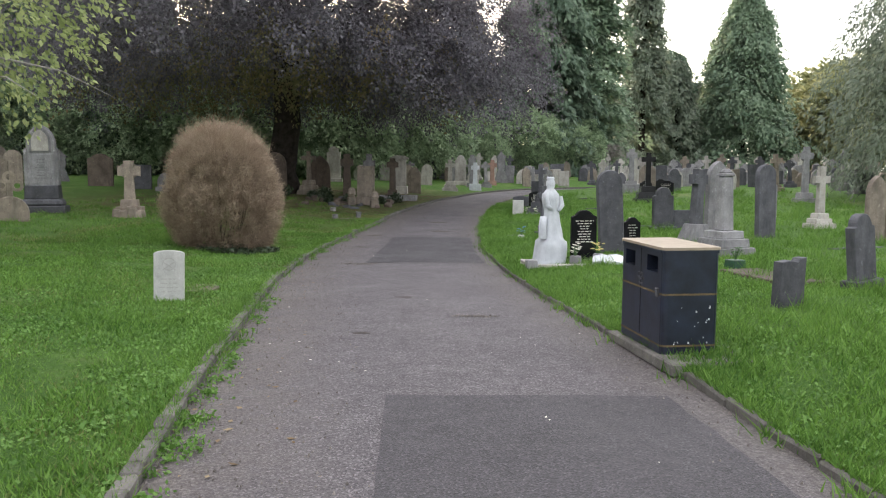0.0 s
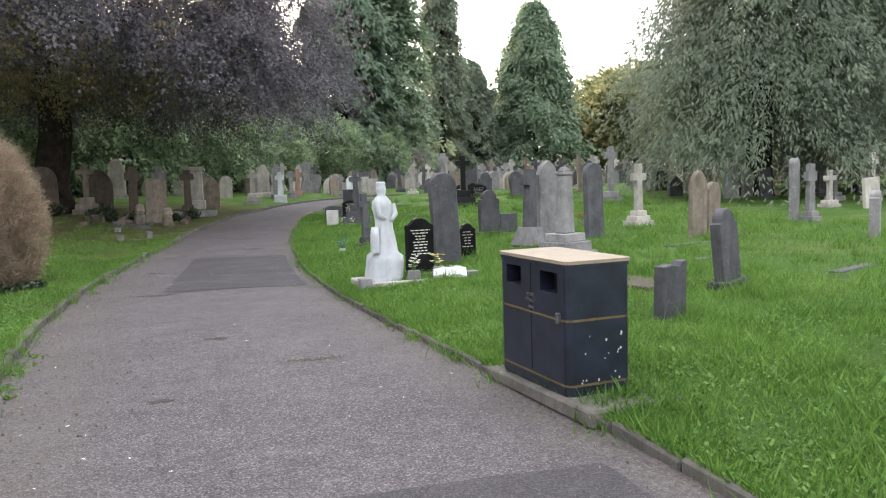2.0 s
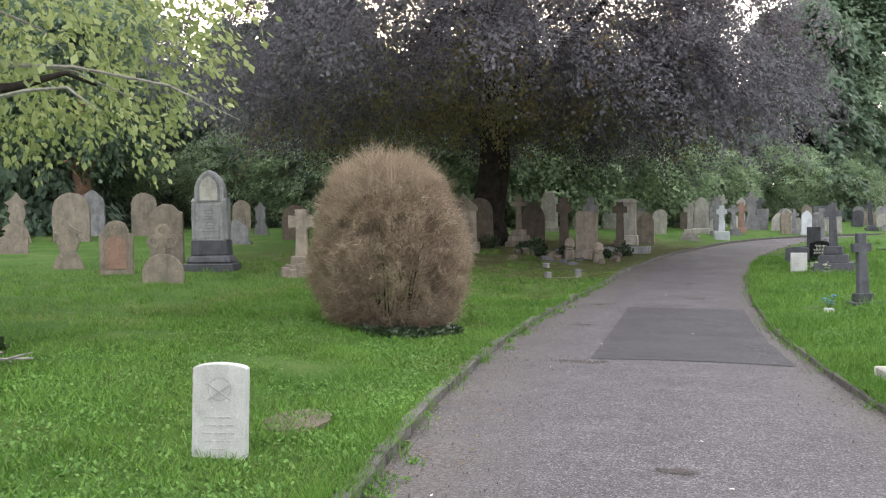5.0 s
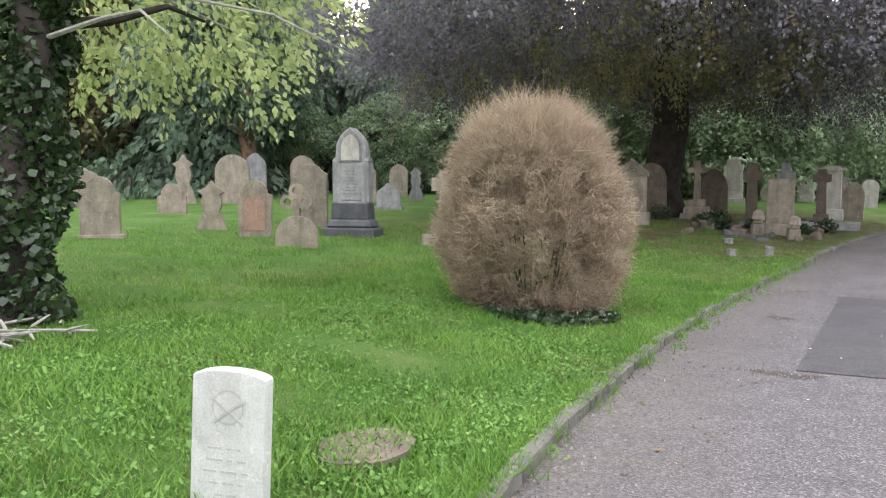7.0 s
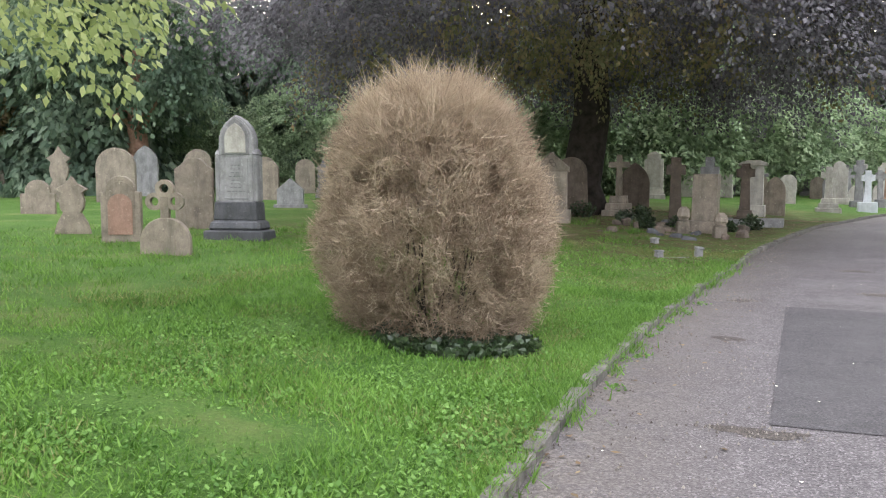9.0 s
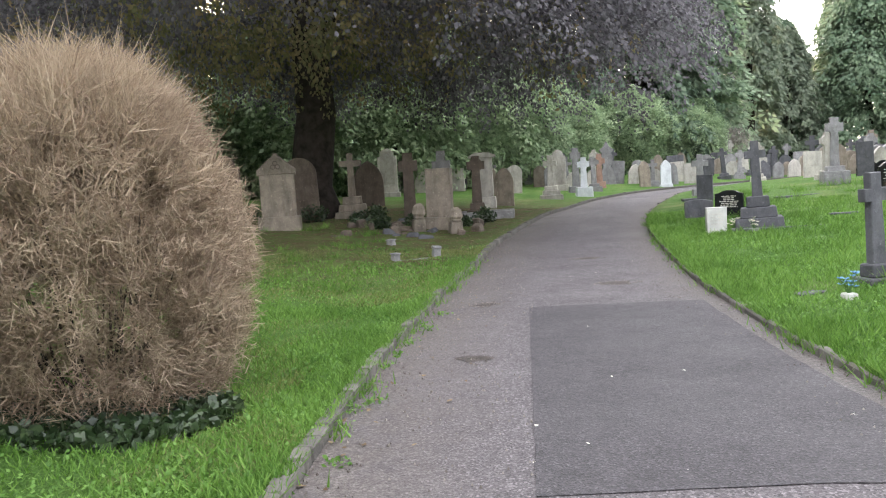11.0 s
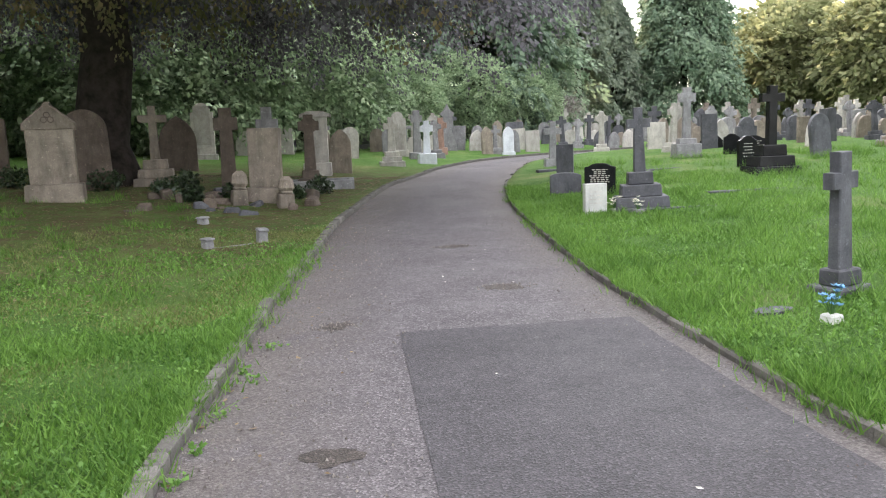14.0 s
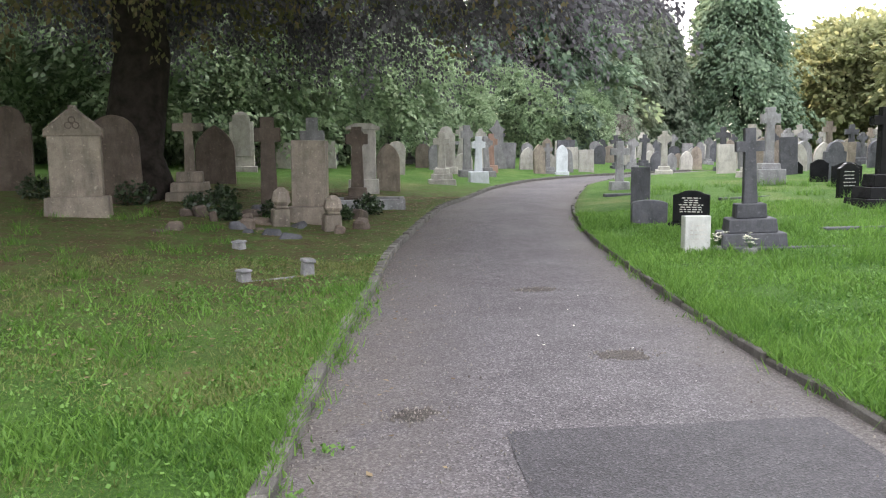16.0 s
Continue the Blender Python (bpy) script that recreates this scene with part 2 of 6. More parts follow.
def asphalt(name, dark, light, worn=True):
    m, n, l, b = nodes_of(name)
    co = world_pos(n)
    col = ramp(n, l, noise_node(n, l, co, 1.3, 7.0, 0.65), [(0.3, dark), (0.7, light)])
    v = n.new("ShaderNodeTexVoronoi")
    v.inputs["Scale"].default_value = 88.0
    l.new(co, v.inputs["Vector"])
    chips = ramp(n, l, v.outputs["Color"], [(0.15, tuple(c * 0.35 for c in dark)), (0.7, tuple(c * 1.2 for c in light)), (0.95, tuple(c * 2.9 for c in light))])
    col = mix(n, l, 0.58 if worn else 0.42, col, chips)
    blot = ramp(n, l, noise_node(n, l, co, 5.5, 8.0, 0.75), [(0.36, (0.50, 0.485, 0.49)), (0.47, (0.85, 0.83, 0.83)), (0.60, (1.2, 1.17, 1.17))])
    col = mix(n, l, 0.4 if worn else 0.3, col, blot, "MULTIPLY")
    if worn:
        edge = n.new("ShaderNodeAttribute")
        edge.attribute_name = "edge"
        wob = n.new("ShaderNodeMath")
        wob.operation = "MULTIPLY"
        l.new(edge.outputs["Fac"], wob.inputs[0])
        l.new(ramp(n, l, noise_node(n, l, co, 2.2, 8.0, 0.75), [(0.30, (0, 0, 0)), (0.52, (1, 1, 1))]), wob.inputs[1])
        grit = ramp(n, l, noise_node(n, l, co, 34.0, 6.0, 0.8), [(0.3, (0.030, 0.026, 0.024)), (0.5, (0.100, 0.086, 0.080)), (0.72, (0.26, 0.235, 0.225))])
        col = mix(n, l, wob.outputs[0], col, grit)
    l.new(col, b.inputs["Base Color"])
    r = ramp(n, l, noise_node(n, l, co, 0.8, 4.0), [(0.3, (0.62, 0.62, 0.62)), (0.7, (0.85, 0.85, 0.85))])
    l.new(r, b.inputs["Roughness"])
    b.inputs["Specular IOR Level"].default_value = 0.35
    bump(n, l, v.outputs["Distance"], 0.9, 0.007, b)
    return m


M_LAWN = grass_ground()
M_ROAD = asphalt("worn_asphalt", (0.066, 0.060, 0.064), (0.120, 0.109, 0.116))
M_PATCH = asphalt("newer_asphalt", (0.045, 0.042, 0.046), (0.070, 0.065, 0.071), worn=False)
M_HOLE = asphalt("broken_asphalt", (0.022, 0.020, 0.019), (0.075, 0.062, 0.055), worn=False)


# ---- mesh helpers ----
def mesh_of(name, verts, faces, smooth=False):
    me = bpy.data.meshes.new(name)
    me.from_pydata([tuple(v) for v in verts], [], [tuple(f) for f in faces])
    if smooth:
        me.shade_smooth()
    return me


def fast_mesh(name, verts, corners, tone=None):
    """A mesh of many loose faces with the same number of corners: verts (n*corners, 3) in order."""
    nv = len(verts)
    nf = nv // corners
    me = bpy.data.meshes.new(name)
    me.vertices.add(nv)
    me.vertices.foreach_set("co", np.asarray(verts, np.float32).ravel())
    me.loops.add(nv)
    me.loops.foreach_set("vertex_index", np.arange(nv, dtype=np.int32))
    me.polygons.add(nf)
    me.polygons.foreach_set("loop_start", np.arange(0, nv, corners, dtype=np.int32))
    me.update(calc_edges=True)
    if tone is not None:
        me.attributes.new("tone", "FLOAT", "POINT").data.foreach_set("value", np.repeat(np.asarray(tone, np.float32), corners))
    return me


def put(name, me, material, parent=None, label=""):
    ob = new(name, me)
    if material is not None and not me.materials:
        me.materials.append(material)
    if parent is not None:
        ob.parent = parent
    if label:
        ob["label"] = label
    return ob


def part(name, bm, material, parent, label=""):
    me = bpy.data.meshes.new(name)
    bm.to_mesh(me)
    bm.free()
    return put(name, me, material, parent, label)


def prism(outline, thick, bevel=0.012, y0=0.0):
    """A slab: an outline in x and z, thick along y (from -thick/2), with chamfered rims."""
    p = np.array(outline, float)
    nxt, prv = np.roll(p, -1, 0), np.roll(p, 1, 0)
    t = nxt - prv
    t /= np.maximum(np.linalg.norm(t, axis=1, keepdims=True), 1e-9)
    inner = p + np.stack([-t[:, 1], t[:, 0]], 1) * bevel
    rings = [(inner, -thick / 2), (p, -thick / 2 + bevel), (p, thick / 2 - bevel), (inner, thick / 2)]
    bm = bmesh.new()
    vs = [[bm.verts.new((a, y + y0, c)) for a, c in ring] for ring, y in rings]
    n = len(p)
    for a, b in zip(vs, vs[1:]):
        for i in range(n):
            bm.faces.new((a[i], a[(i + 1) % n], b[(i + 1) % n], b[i]))
    bm.faces.new(list(reversed(vs[0])))
    bm.faces.new(vs[3])
    bmesh.ops.recalc_face_normals(bm, faces=bm.faces)
    return bm


def block(x0, x1, y0, y1, z0, z1, bevel=0.012, taper=0.0, jitter=0.0, seed=0):
    """A bevelled block, narrower at the top by taper, with corners a little off."""
    bm = bmesh.new()
    bmesh.ops.create_cube(bm, size=1)
    r = random.Random(seed)
    cx, cy = (x0 + x1) / 2, (y0 + y1) / 2
    for v in bm.verts:
        k = 1 - taper if v.co.z > 0 else 1
        v.co = Vector((cx + v.co.x * (x1 - x0) * k + r.uniform(-jitter, jitter), cy + v.co.y * (y1 - y0) * k + r.uniform(-jitter, jitter),
                       (z0 + z1) / 2 + v.co.z * (z1 - z0) + r.uniform(-jitter, jitter)))
    if bevel:
        bmesh.ops.bevel(bm, geom=bm.edges[:], offset=bevel, segments=1, affect="EDGES")
    return bm


def tube(points, radii, sides=8, bm=None):
    """A tapered limb along points."""
    bm = bm or bmesh.new()
    rings = []
    for i, (p, r) in enumerate(zip(points, radii)):
        a, b = points[max(0, i - 1)], points[min(len(points) - 1, i + 1)]
        d = (Vector(b) - Vector(a)).normalized()
        s = d.orthogonal().normalized()
        u = d.cross(s)
        rings.append([bm.verts.new(Vector(p) + (s * math.cos(k * math.tau / sides) + u * math.sin(k * math.tau / sides)) * r) for k in range(sides)])
    for a, b in zip(rings, rings[1:]):
        best = min(range(sides), key=lambda o: sum((a[k].co - b[(k + o) % sides].co).length for k in range(sides)))
        for k in range(sides):
            bm.faces.new((a[k], a[(k + 1) % sides], b[(k + 1 + best) % sides], b[(k + best) % sides]))
    bm.faces.new(rings[-1])
    return bm


def empty(name, m, label, category, group=""):
    ob = new(name)
    ob.empty_display_size = 0.2
    ob.matrix_world = m
    return tagged(ob, label, category, group)


# ---- ground, road, kerbs ----
def build_ground():
    ys = np.concatenate([np.array([-400, -200, -100, -60, -40, -25]), np.arange(-15, 60, 0.4), np.array([62, 66, 72, 80, 100, 140, 220, 400, 700])])
    ds = np.concatenate([[0.055, 0.13, 0.3, 0.6], np.arange(1, 12, 0.5), np.arange(12, 40, 2), [45, 60, 80, 120, 200, 400, 800]])
    verts, bare = [], []
    for y in ys:
        a, b = xl(y), xr(y)
        for d in ds[::-1]:
            verts.append((a - d, y, float(road_z(y) + rise_left(d)) + (0.05 * noise.noise((a - d, y, 0)) if 0.3 < d < 40 else 0)))
            s = min(1, 2.2 * max(0.0, 1 - abs(y - 29.5) / 9.5)) * min(1, 0.35 + d / 1.0) * max(0.0, 1 - max(0, d - 9) / 4)
            bare.append(max(s, 0.55 * max(0, 1 - d / 0.3)))
        for f in (0.0, 1.0):
            verts.append((a + (b - a) * f + (-0.05 if f == 0 else 0.05), y, float(road_z(y)) - 0.08))
            bare.append(1)
        for d in ds:
            verts.append((b + d, y, float(road_z(y) + rise_right(d)) + (0.05 * noise.noise((b + d, y, 3)) if 0.3 < d < 40 else 0)))
            bare.append(0.6 * max(0, 1 - d / 0.25))
    w = 2 * len(ds) + 2
    faces = [(r * w + c, r * w + c + 1, (r + 1) * w + c + 1, (r + 1) * w + c) for r in range(len(ys) - 1) for c in range(w - 1)]
    me = mesh_of("ground", verts, faces, True)
    me.attributes.new("bare", "FLOAT", "POINT").data.foreach_set("value", np.array(bare, np.float32))
    tagged(put("ground", me, M_LAWN), "mown green cemetery lawn with bare leafy patches", "lawn", kind="structure")


def build_road():
    ys = np.arange(-14, 58, 0.25)
    cols = 17
    verts, edge = [], []
    for y in ys:
        a, b = xl(y), xr(y)
        for c in range(cols):
            f = c / (cols - 1)
            x = a + (b - a) * f
            verts.append((x, y, float(road_z(y)) + 0.03 * (1 - (2 * f - 1) ** 2) - 0.02 + 0.012 * noise.noise((x * 0.8, y * 0.8, 5))))
            left, right = f * (b - a), (1 - f) * (b - a)
            edge.append(max(0, 1 - left / 1.25, 0.9 * (1 - right / 0.8)))
    faces = [(r * cols + c, r * cols + c + 1, (r + 1) * cols + c + 1, (r + 1) * cols + c) for r in range(len(ys) - 1) for c in range(cols - 1)]
    me = mesh_of("road", verts, faces, True)
    me.attributes.new("edge", "FLOAT", "POINT").data.foreach_set("value", np.array(edge, np.float32))
    tagged(put("road", me, M_ROAD), "worn grey asphalt cemetery path with gritty edges", "path", kind="structure")


def road_top(x, y):
    a, b = float(xl(y)), float(xr(y))
    f = (x - a) / (b - a)
    return float(road_z(y)) + 0.03 * (1 - (2 * f - 1) ** 2) - 0.02 + 0.012 * noise.noise((x * 0.8, y * 0.8, 5))


def road_patch(name, y0, y1, left, right, material, label, lift=0.006, nx=14):
    """A patch laid into the path; left and right give x by y."""
    ys = np.linspace(y0, y1, max(4, int((y1 - y0) / 0.2)))
    verts = []
    for y in ys:
        a, b = left(y) + 0.012 * noise.noise((y * 3, 1, 1)), right(y) + 0.03 * noise.noise((y * 3, 7, 1))
        for i in range(nx):
            x = a + (b - a) * i / (nx - 1)
            yy = y + (0.02 * noise.noise((x * 3, y, 2)) if y in (ys[0], ys[-1]) else 0)
            verts.append((x, yy, road_top(x, y) + lift))
    faces = [(r * nx + c, r * nx + c + 1, (r + 1) * nx + c + 1, (r + 1) * nx + c) for r in range(len(ys) - 1) for c in range(nx - 1)]
    tagged(put(name, mesh_of(name, verts, faces, True), material), label, "path patch", kind="structure")


def blob_patch(name, x, y, rx, ry, material, label, seed, lift=0.006):
    r = random.Random(seed)
    ring = []
    for k in range(28):
        a = k * math.tau / 28
        s = 0.75 + 0.4 * noise.noise((math.cos(a) * 1.7 + seed, math.sin(a) * 1.7, seed)) + r.uniform(-0.08, 0.08)
        ring.append((x + rx * s * math.cos(a), y + ry * s * math.sin(a)))
    verts = [(x, y, road_top(x, y) + lift)] + [(a, b, road_top(a, b) + lift * 0.6) for a, b in ring]
    faces = [(0, 1 + k, 1 + (k + 1) % 28) for k in range(28)]
    tagged(put(name, mesh_of(name, verts, faces), material), label, "pothole", kind="structure")


build_ground()
build_road()
road_patch("road_patch_near", -6, 5.28, lambda y: 1.30 + (5.28 - y) * 0.02, lambda y: float(xr(y)) - 0.35, M_PATCH, "smoother dark rectangle of newer asphalt")
road_patch("road_patch_far", 14.15, 19.52, lambda y: 0.42 + (y - 14.2) * 0.055, lambda y: float(xr(y)) - 0.22, M_PATCH, "smoother dark rectangle of newer asphalt")
for i, (px, py, rx, ry) in enumerate([(0.35, 13.95, 0.42, 0.13), (2.0, 21.0, 0.32, 0.16), (0.2, 19.9, 0.2, 0.13), (1.95, 23.6, 0.3, 0.12), (1.3, 10.0, 0.2, 0.08), (2.2, 8.6, 0.28, 0.08), (0.1, 17.2, 0.22, 0.16), (0.9, 7.6, 0.14, 0.07)]):
    blob_patch("pothole", px, py, rx, ry, M_HOLE, "shallow pothole of broken gritty asphalt", i + 3)


def kerb_line(name, line, side, width, height, step, y0, y1, label):
    """Kerb stones set end to end along a line; the far ones are joined."""
    kerb = tagged(new(name), label, "kerb", kind="structure")
    rnd = random.Random(5 if side < 0 else 9)
    lengths = [step * 0.8, step, step * 1.2]
    far = bmesh.new()
    meshes = []
    for k, ln in enumerate(lengths):
        bm = block(-ln / 2 + 0.006, ln / 2 - 0.006, -width / 2, width / 2, -0.12, height, 0.014, 0.0, 0.007, k)
        me = bpy.data.meshes.new("kerb_stone")
        bm.to_mesh(me)
        bm.free()
        me.materials.append(M_CONC)
        meshes.append(me)
    y = y0
    while y < y1:
        k = rnd.randrange(3)
        x0, x1 = float(line(y)), float(line(y + lengths[k]))
        dx, dy = x1 - x0, lengths[k]
        s = lengths[k] / math.hypot(dx, dy)
        yy = y + dy * s
        m = pose((x0 + float(line(yy))) / 2 + side * width / 2, (y + yy) / 2, float(road_z((y + yy) / 2)) + rnd.uniform(-0.012, 0.006), rnd.uniform(-1, 1), rnd.uniform(-3, 3), math.degrees(math.atan2(dy, dx)) + rnd.uniform(-0.8, 0.8))
        if y < 27:
            ob = put("kerb_stone", meshes[k], M_CONC, kerb)
            ob.matrix_world = m
        else:
            n0 = len(far.verts)
            far.from_mesh(meshes[k])
            far.verts.ensure_lookup_table()
            for v in far.verts[n0:]:
                v.co = m @ v.co
        y = yy
    ob = part("far_kerb_stones", far, M_CONC, kerb)
    ob["kind"] = "stuff"


kerb_line("kerb_left", xl, -1, 0.11, 0.068, 0.22, 0.0, 50, "low weathered concrete kerb stones along the lawn")
kerb_line("kerb_right", xr, 1, 0.07, 0.055, 0.6, 0.5, 50, "low weathered mossy edging stones along the lawn")


# ---- outlines for memorials ----
def arc(cx, cz, r, a0, a1, n=10, rz=None):
    return [(cx + r * math.cos(radians(a0 + (a1 - a0) * i / n)), cz + (rz or r) * math.sin(radians(a0 + (a1 - a0) * i / n))) for i in range(n + 1)]


def outline(shape, w, h):
    a = w / 2
    if shape == "round":
        return [(-a, 0), (a, 0)] + arc(0, h - a, a, 0, 180, 14)
    if shape == "flat":
        return [(-a, 0), (a, 0), (a, h), (-a, h)]
    if shape == "low_arch":
        r = a * 0.22
        return [(-a, 0), (a, 0), (a, h - r)] + arc(0, h - r, a, 8, 172, 10, r) + [(-a, h - r)]
    if shape == "shoulder":
        s = a * 0.72
        return [(-a, 0), (a, 0), (a, h - a * 0.85), (s, h - a * 0.85 + 0.02)] + arc(0, h - s, s, 0, 180, 12) + [(-s, h - a * 0.85 + 0.02), (-a, h - a * 0.85)]
    if shape == "gothic":
        side = [(a * (2 * math.cos(radians(t)) - 1), h - a * 1.45 + a * 1.45 * math.sin(radians(t)) / math.sin(radians(60))) for t in range(0, 60, 10)]
        return [(-a, 0), (a, 0)] + side + [(0, h)] + [(-x, z) for x, z in reversed(side)]
    if shape == "gable":
        return [(-a, 0), (a, 0), (a, h - a * 0.8), (0, h), (-a, h - a * 0.8)]
    if shape == "ogee":
        return [(-a, 0), (a, 0), (a, h * 0.86)] + [(a * 0.7, h * 0.9), (a * 0.45, h * 0.97), (a * 0.2, h), (-a * 0.2, h), (-a * 0.45, h * 0.97), (-a * 0.7, h * 0.9)] + [(-a, h * 0.86)]
    if shape == "broken":
        return [(-a, 0), (a, 0), (a, h), (a * 0.5, h * 0.985), (a * 0.35, h * 0.93), (-a * 0.2, h * 0.95), (-a, h * 0.92)]
    if shape == "finial":
        return [(-a, 0), (a, 0), (a * 0.72, h * 0.28), (a * 0.42, h * 0.44), (a * 0.55, h * 0.5), (a * 0.62, h * 0.62), (a * 0.5, h * 0.74), (a * 0.78, h * 0.8), (a * 0.3, h * 0.88), (a * 0.16, h * 0.93), (0, h),
                (-a * 0.16, h * 0.93), (-a * 0.3, h * 0.88), (-a * 0.78, h * 0.8), (-a * 0.5, h * 0.74), (-a * 0.62, h * 0.62), (-a * 0.55, h * 0.5), (-a * 0.42, h * 0.44), (-a * 0.72, h * 0.28)]
    return [(-a, 0), (a, 0), (a, h), (-a, h)]


def cross_outline(w, h, arm=0.16, at=0.72, foot=1.25, flare=1.0):
    """A Latin cross; the shaft widens to foot times its breadth at the bottom."""
    s, f, a = arm * h / 2, arm * h / 2 * foot, w / 2
    zc = h * at
    e = s * flare
    return [(-f, 0), (f, 0), (s, zc - s), (a, zc - e), (a, zc + e), (s, zc + s), (e, h), (-e, h), (-s, zc + s), (-a, zc + e), (-a, zc - e), (-s, zc - s)]


def bars(w, z0, z1, rows, y, seed, height=0.016):
    """Worn lines of lettering as thin raised bars."""
    r = random.Random(seed)
    bm = bmesh.new()
    for i in range(rows):
        z = z1 - (z1 - z0) * (i + 0.5) / rows
        half = w / 2 * r.uniform(0.45, 0.95)
        x = -half
        while x < half:
            ln = min(r.uniform(0.03, 0.09), half - x)
            if ln > 0.012:
                m = Matrix.Translation((x + ln / 2, y, z)) @ Matrix.Diagonal((ln, 0.004, height, 1))
                bmesh.ops.create_cube(bm, size=1, matrix=m)
            x += ln + 0.022
    return bm


SEED = [100]


def grave(name, x, y, yaw, lean=0, tip=0, label="", category="headstone", group="", sink=0.02):
    SEED[0] += 1
    if len(label.split()) < 4:
        label = "weathered " + label + (" in grass" if len(label.split()) < 3 else "")
    return empty(name, pose(x, y, gz(x, y) - sink, tip, lean, yaw), label, category, group)


def headstone(shape, x, y, w, h, material, label, yaw=0, lean=0, tip=0, thick=0.12, base=0.0, text=0, panel="", ink=None, group=""):
    g = grave("headstone", x, y, yaw, lean, tip, label, "headstone", group)
    z = 0.0
    if base:
        part("plinth", block(-w * 0.62, w * 0.62, -thick * 1.1, thick * 1.1, -0.08, base, 0.015, 0.03, 0.004, SEED[0]), material, g)
        z = base
    bm = prism([(a, c + z - (0.0 if base else 0.1)) for a, c in outline(shape, w, h - z + (0.0 if base else 0.1))], thick)
    part("slab", bm, material, g)
    if panel:
        bm = prism([(a, c + z + h * 0.16) for a, c in outline(panel, w * 0.72, (h - z) * 0.76)], 0.02, 0.006, -thick / 2 - 0.004)
        part("panel", bm, material, g, "recessed inscription panel")
    if text:
        part("inscription", bars(w * 0.74, z + (h - z) * 0.3, z + (h - z) * 0.8, text, -thick / 2 - (0.016 if panel else 0.0025), SEED[0]), ink or M_INK, g, "worn unreadable lettering")["kind"] = "stuff"
    return g


def cross(x, y, w, h, material, label, yaw=0, lean=0, tip=0, steps=((0.3, 0.2),), thick=0.12, ring=False, arm=0.16, at=0.74, foot=1.25, flare=1.0, group=""):
    """A cross on steps; steps are (breadth, height) from the bottom up, h is the height over all."""
    g = grave("stone_cross", x, y, yaw, lean, tip, label, "grave cross", group)
    z = -0.06
    for i, (b, s) in enumerate(steps):
        part("step", block(-b / 2, b / 2, -b * 0.4, b * 0.4, z, z + s + (0.06 if i == 0 else 0), 0.014, 0.05, 0.004, i + SEED[0]), material, g)
        z += s + (0.06 if i == 0 else 0)
    hh = h - z
    part("cross", prism([(a, c + z - 0.01) for a, c in cross_outline(w, hh, arm, at, foot, flare)], thick, 0.012), material, g)
    if ring:
        bm = bmesh.new()
        ro, ri, zc = w * 0.4, w * 0.29, z + hh * at
        n = 24
        vs = [[bm.verts.new((r * math.cos(k * math.tau / n), yy, zc + r * math.sin(k * math.tau / n))) for k in range(n)] for r, yy in ((ro, -thick * 0.36), (ro, thick * 0.36), (ri, thick * 0.36), (ri, -thick * 0.36))]
        for a in range(4):
            for k in range(n):
                bm.faces.new((vs[a][k], vs[a][(k + 1) % n], vs[(a + 1) % 4][(k + 1) % n], vs[(a + 1) % 4][k]))
        bmesh.ops.recalc_face_normals(bm, faces=bm.faces)
        part("ring", bm, material, g)
    return g


# ---- leaves and trees ----
def leaf_quads(centres, size, droop=0.0, rng=RNG, aspect=1.6, outward=None):
    """Small four-cornered leaves at the centres, turned at random; droop pulls their long axis down."""
    n = len(centres)
    a = rng.normal(size=(n, 3))
    if outward is not None:
        a += outward * 0.8
    a[:, 2] = a[:, 2] * (1 - 0.5 * droop) - droop * 1.6
    a /= np.linalg.norm(a, axis=1, keepdims=True)
    b = np.cross(a, rng.normal(size=(n, 3)))
    b /= np.maximum(np.linalg.norm(b, axis=1, keepdims=True), 1e-6)
    s = size * rng.uniform(0.6, 1.3, (n, 1))
    l, w = a * s * aspect / 2, b * s / 2
    q = np.stack([centres - l, centres + w - l * 0.1, centres + l, centres - w - l * 0.1], 1)
    return q.reshape(-1, 3)


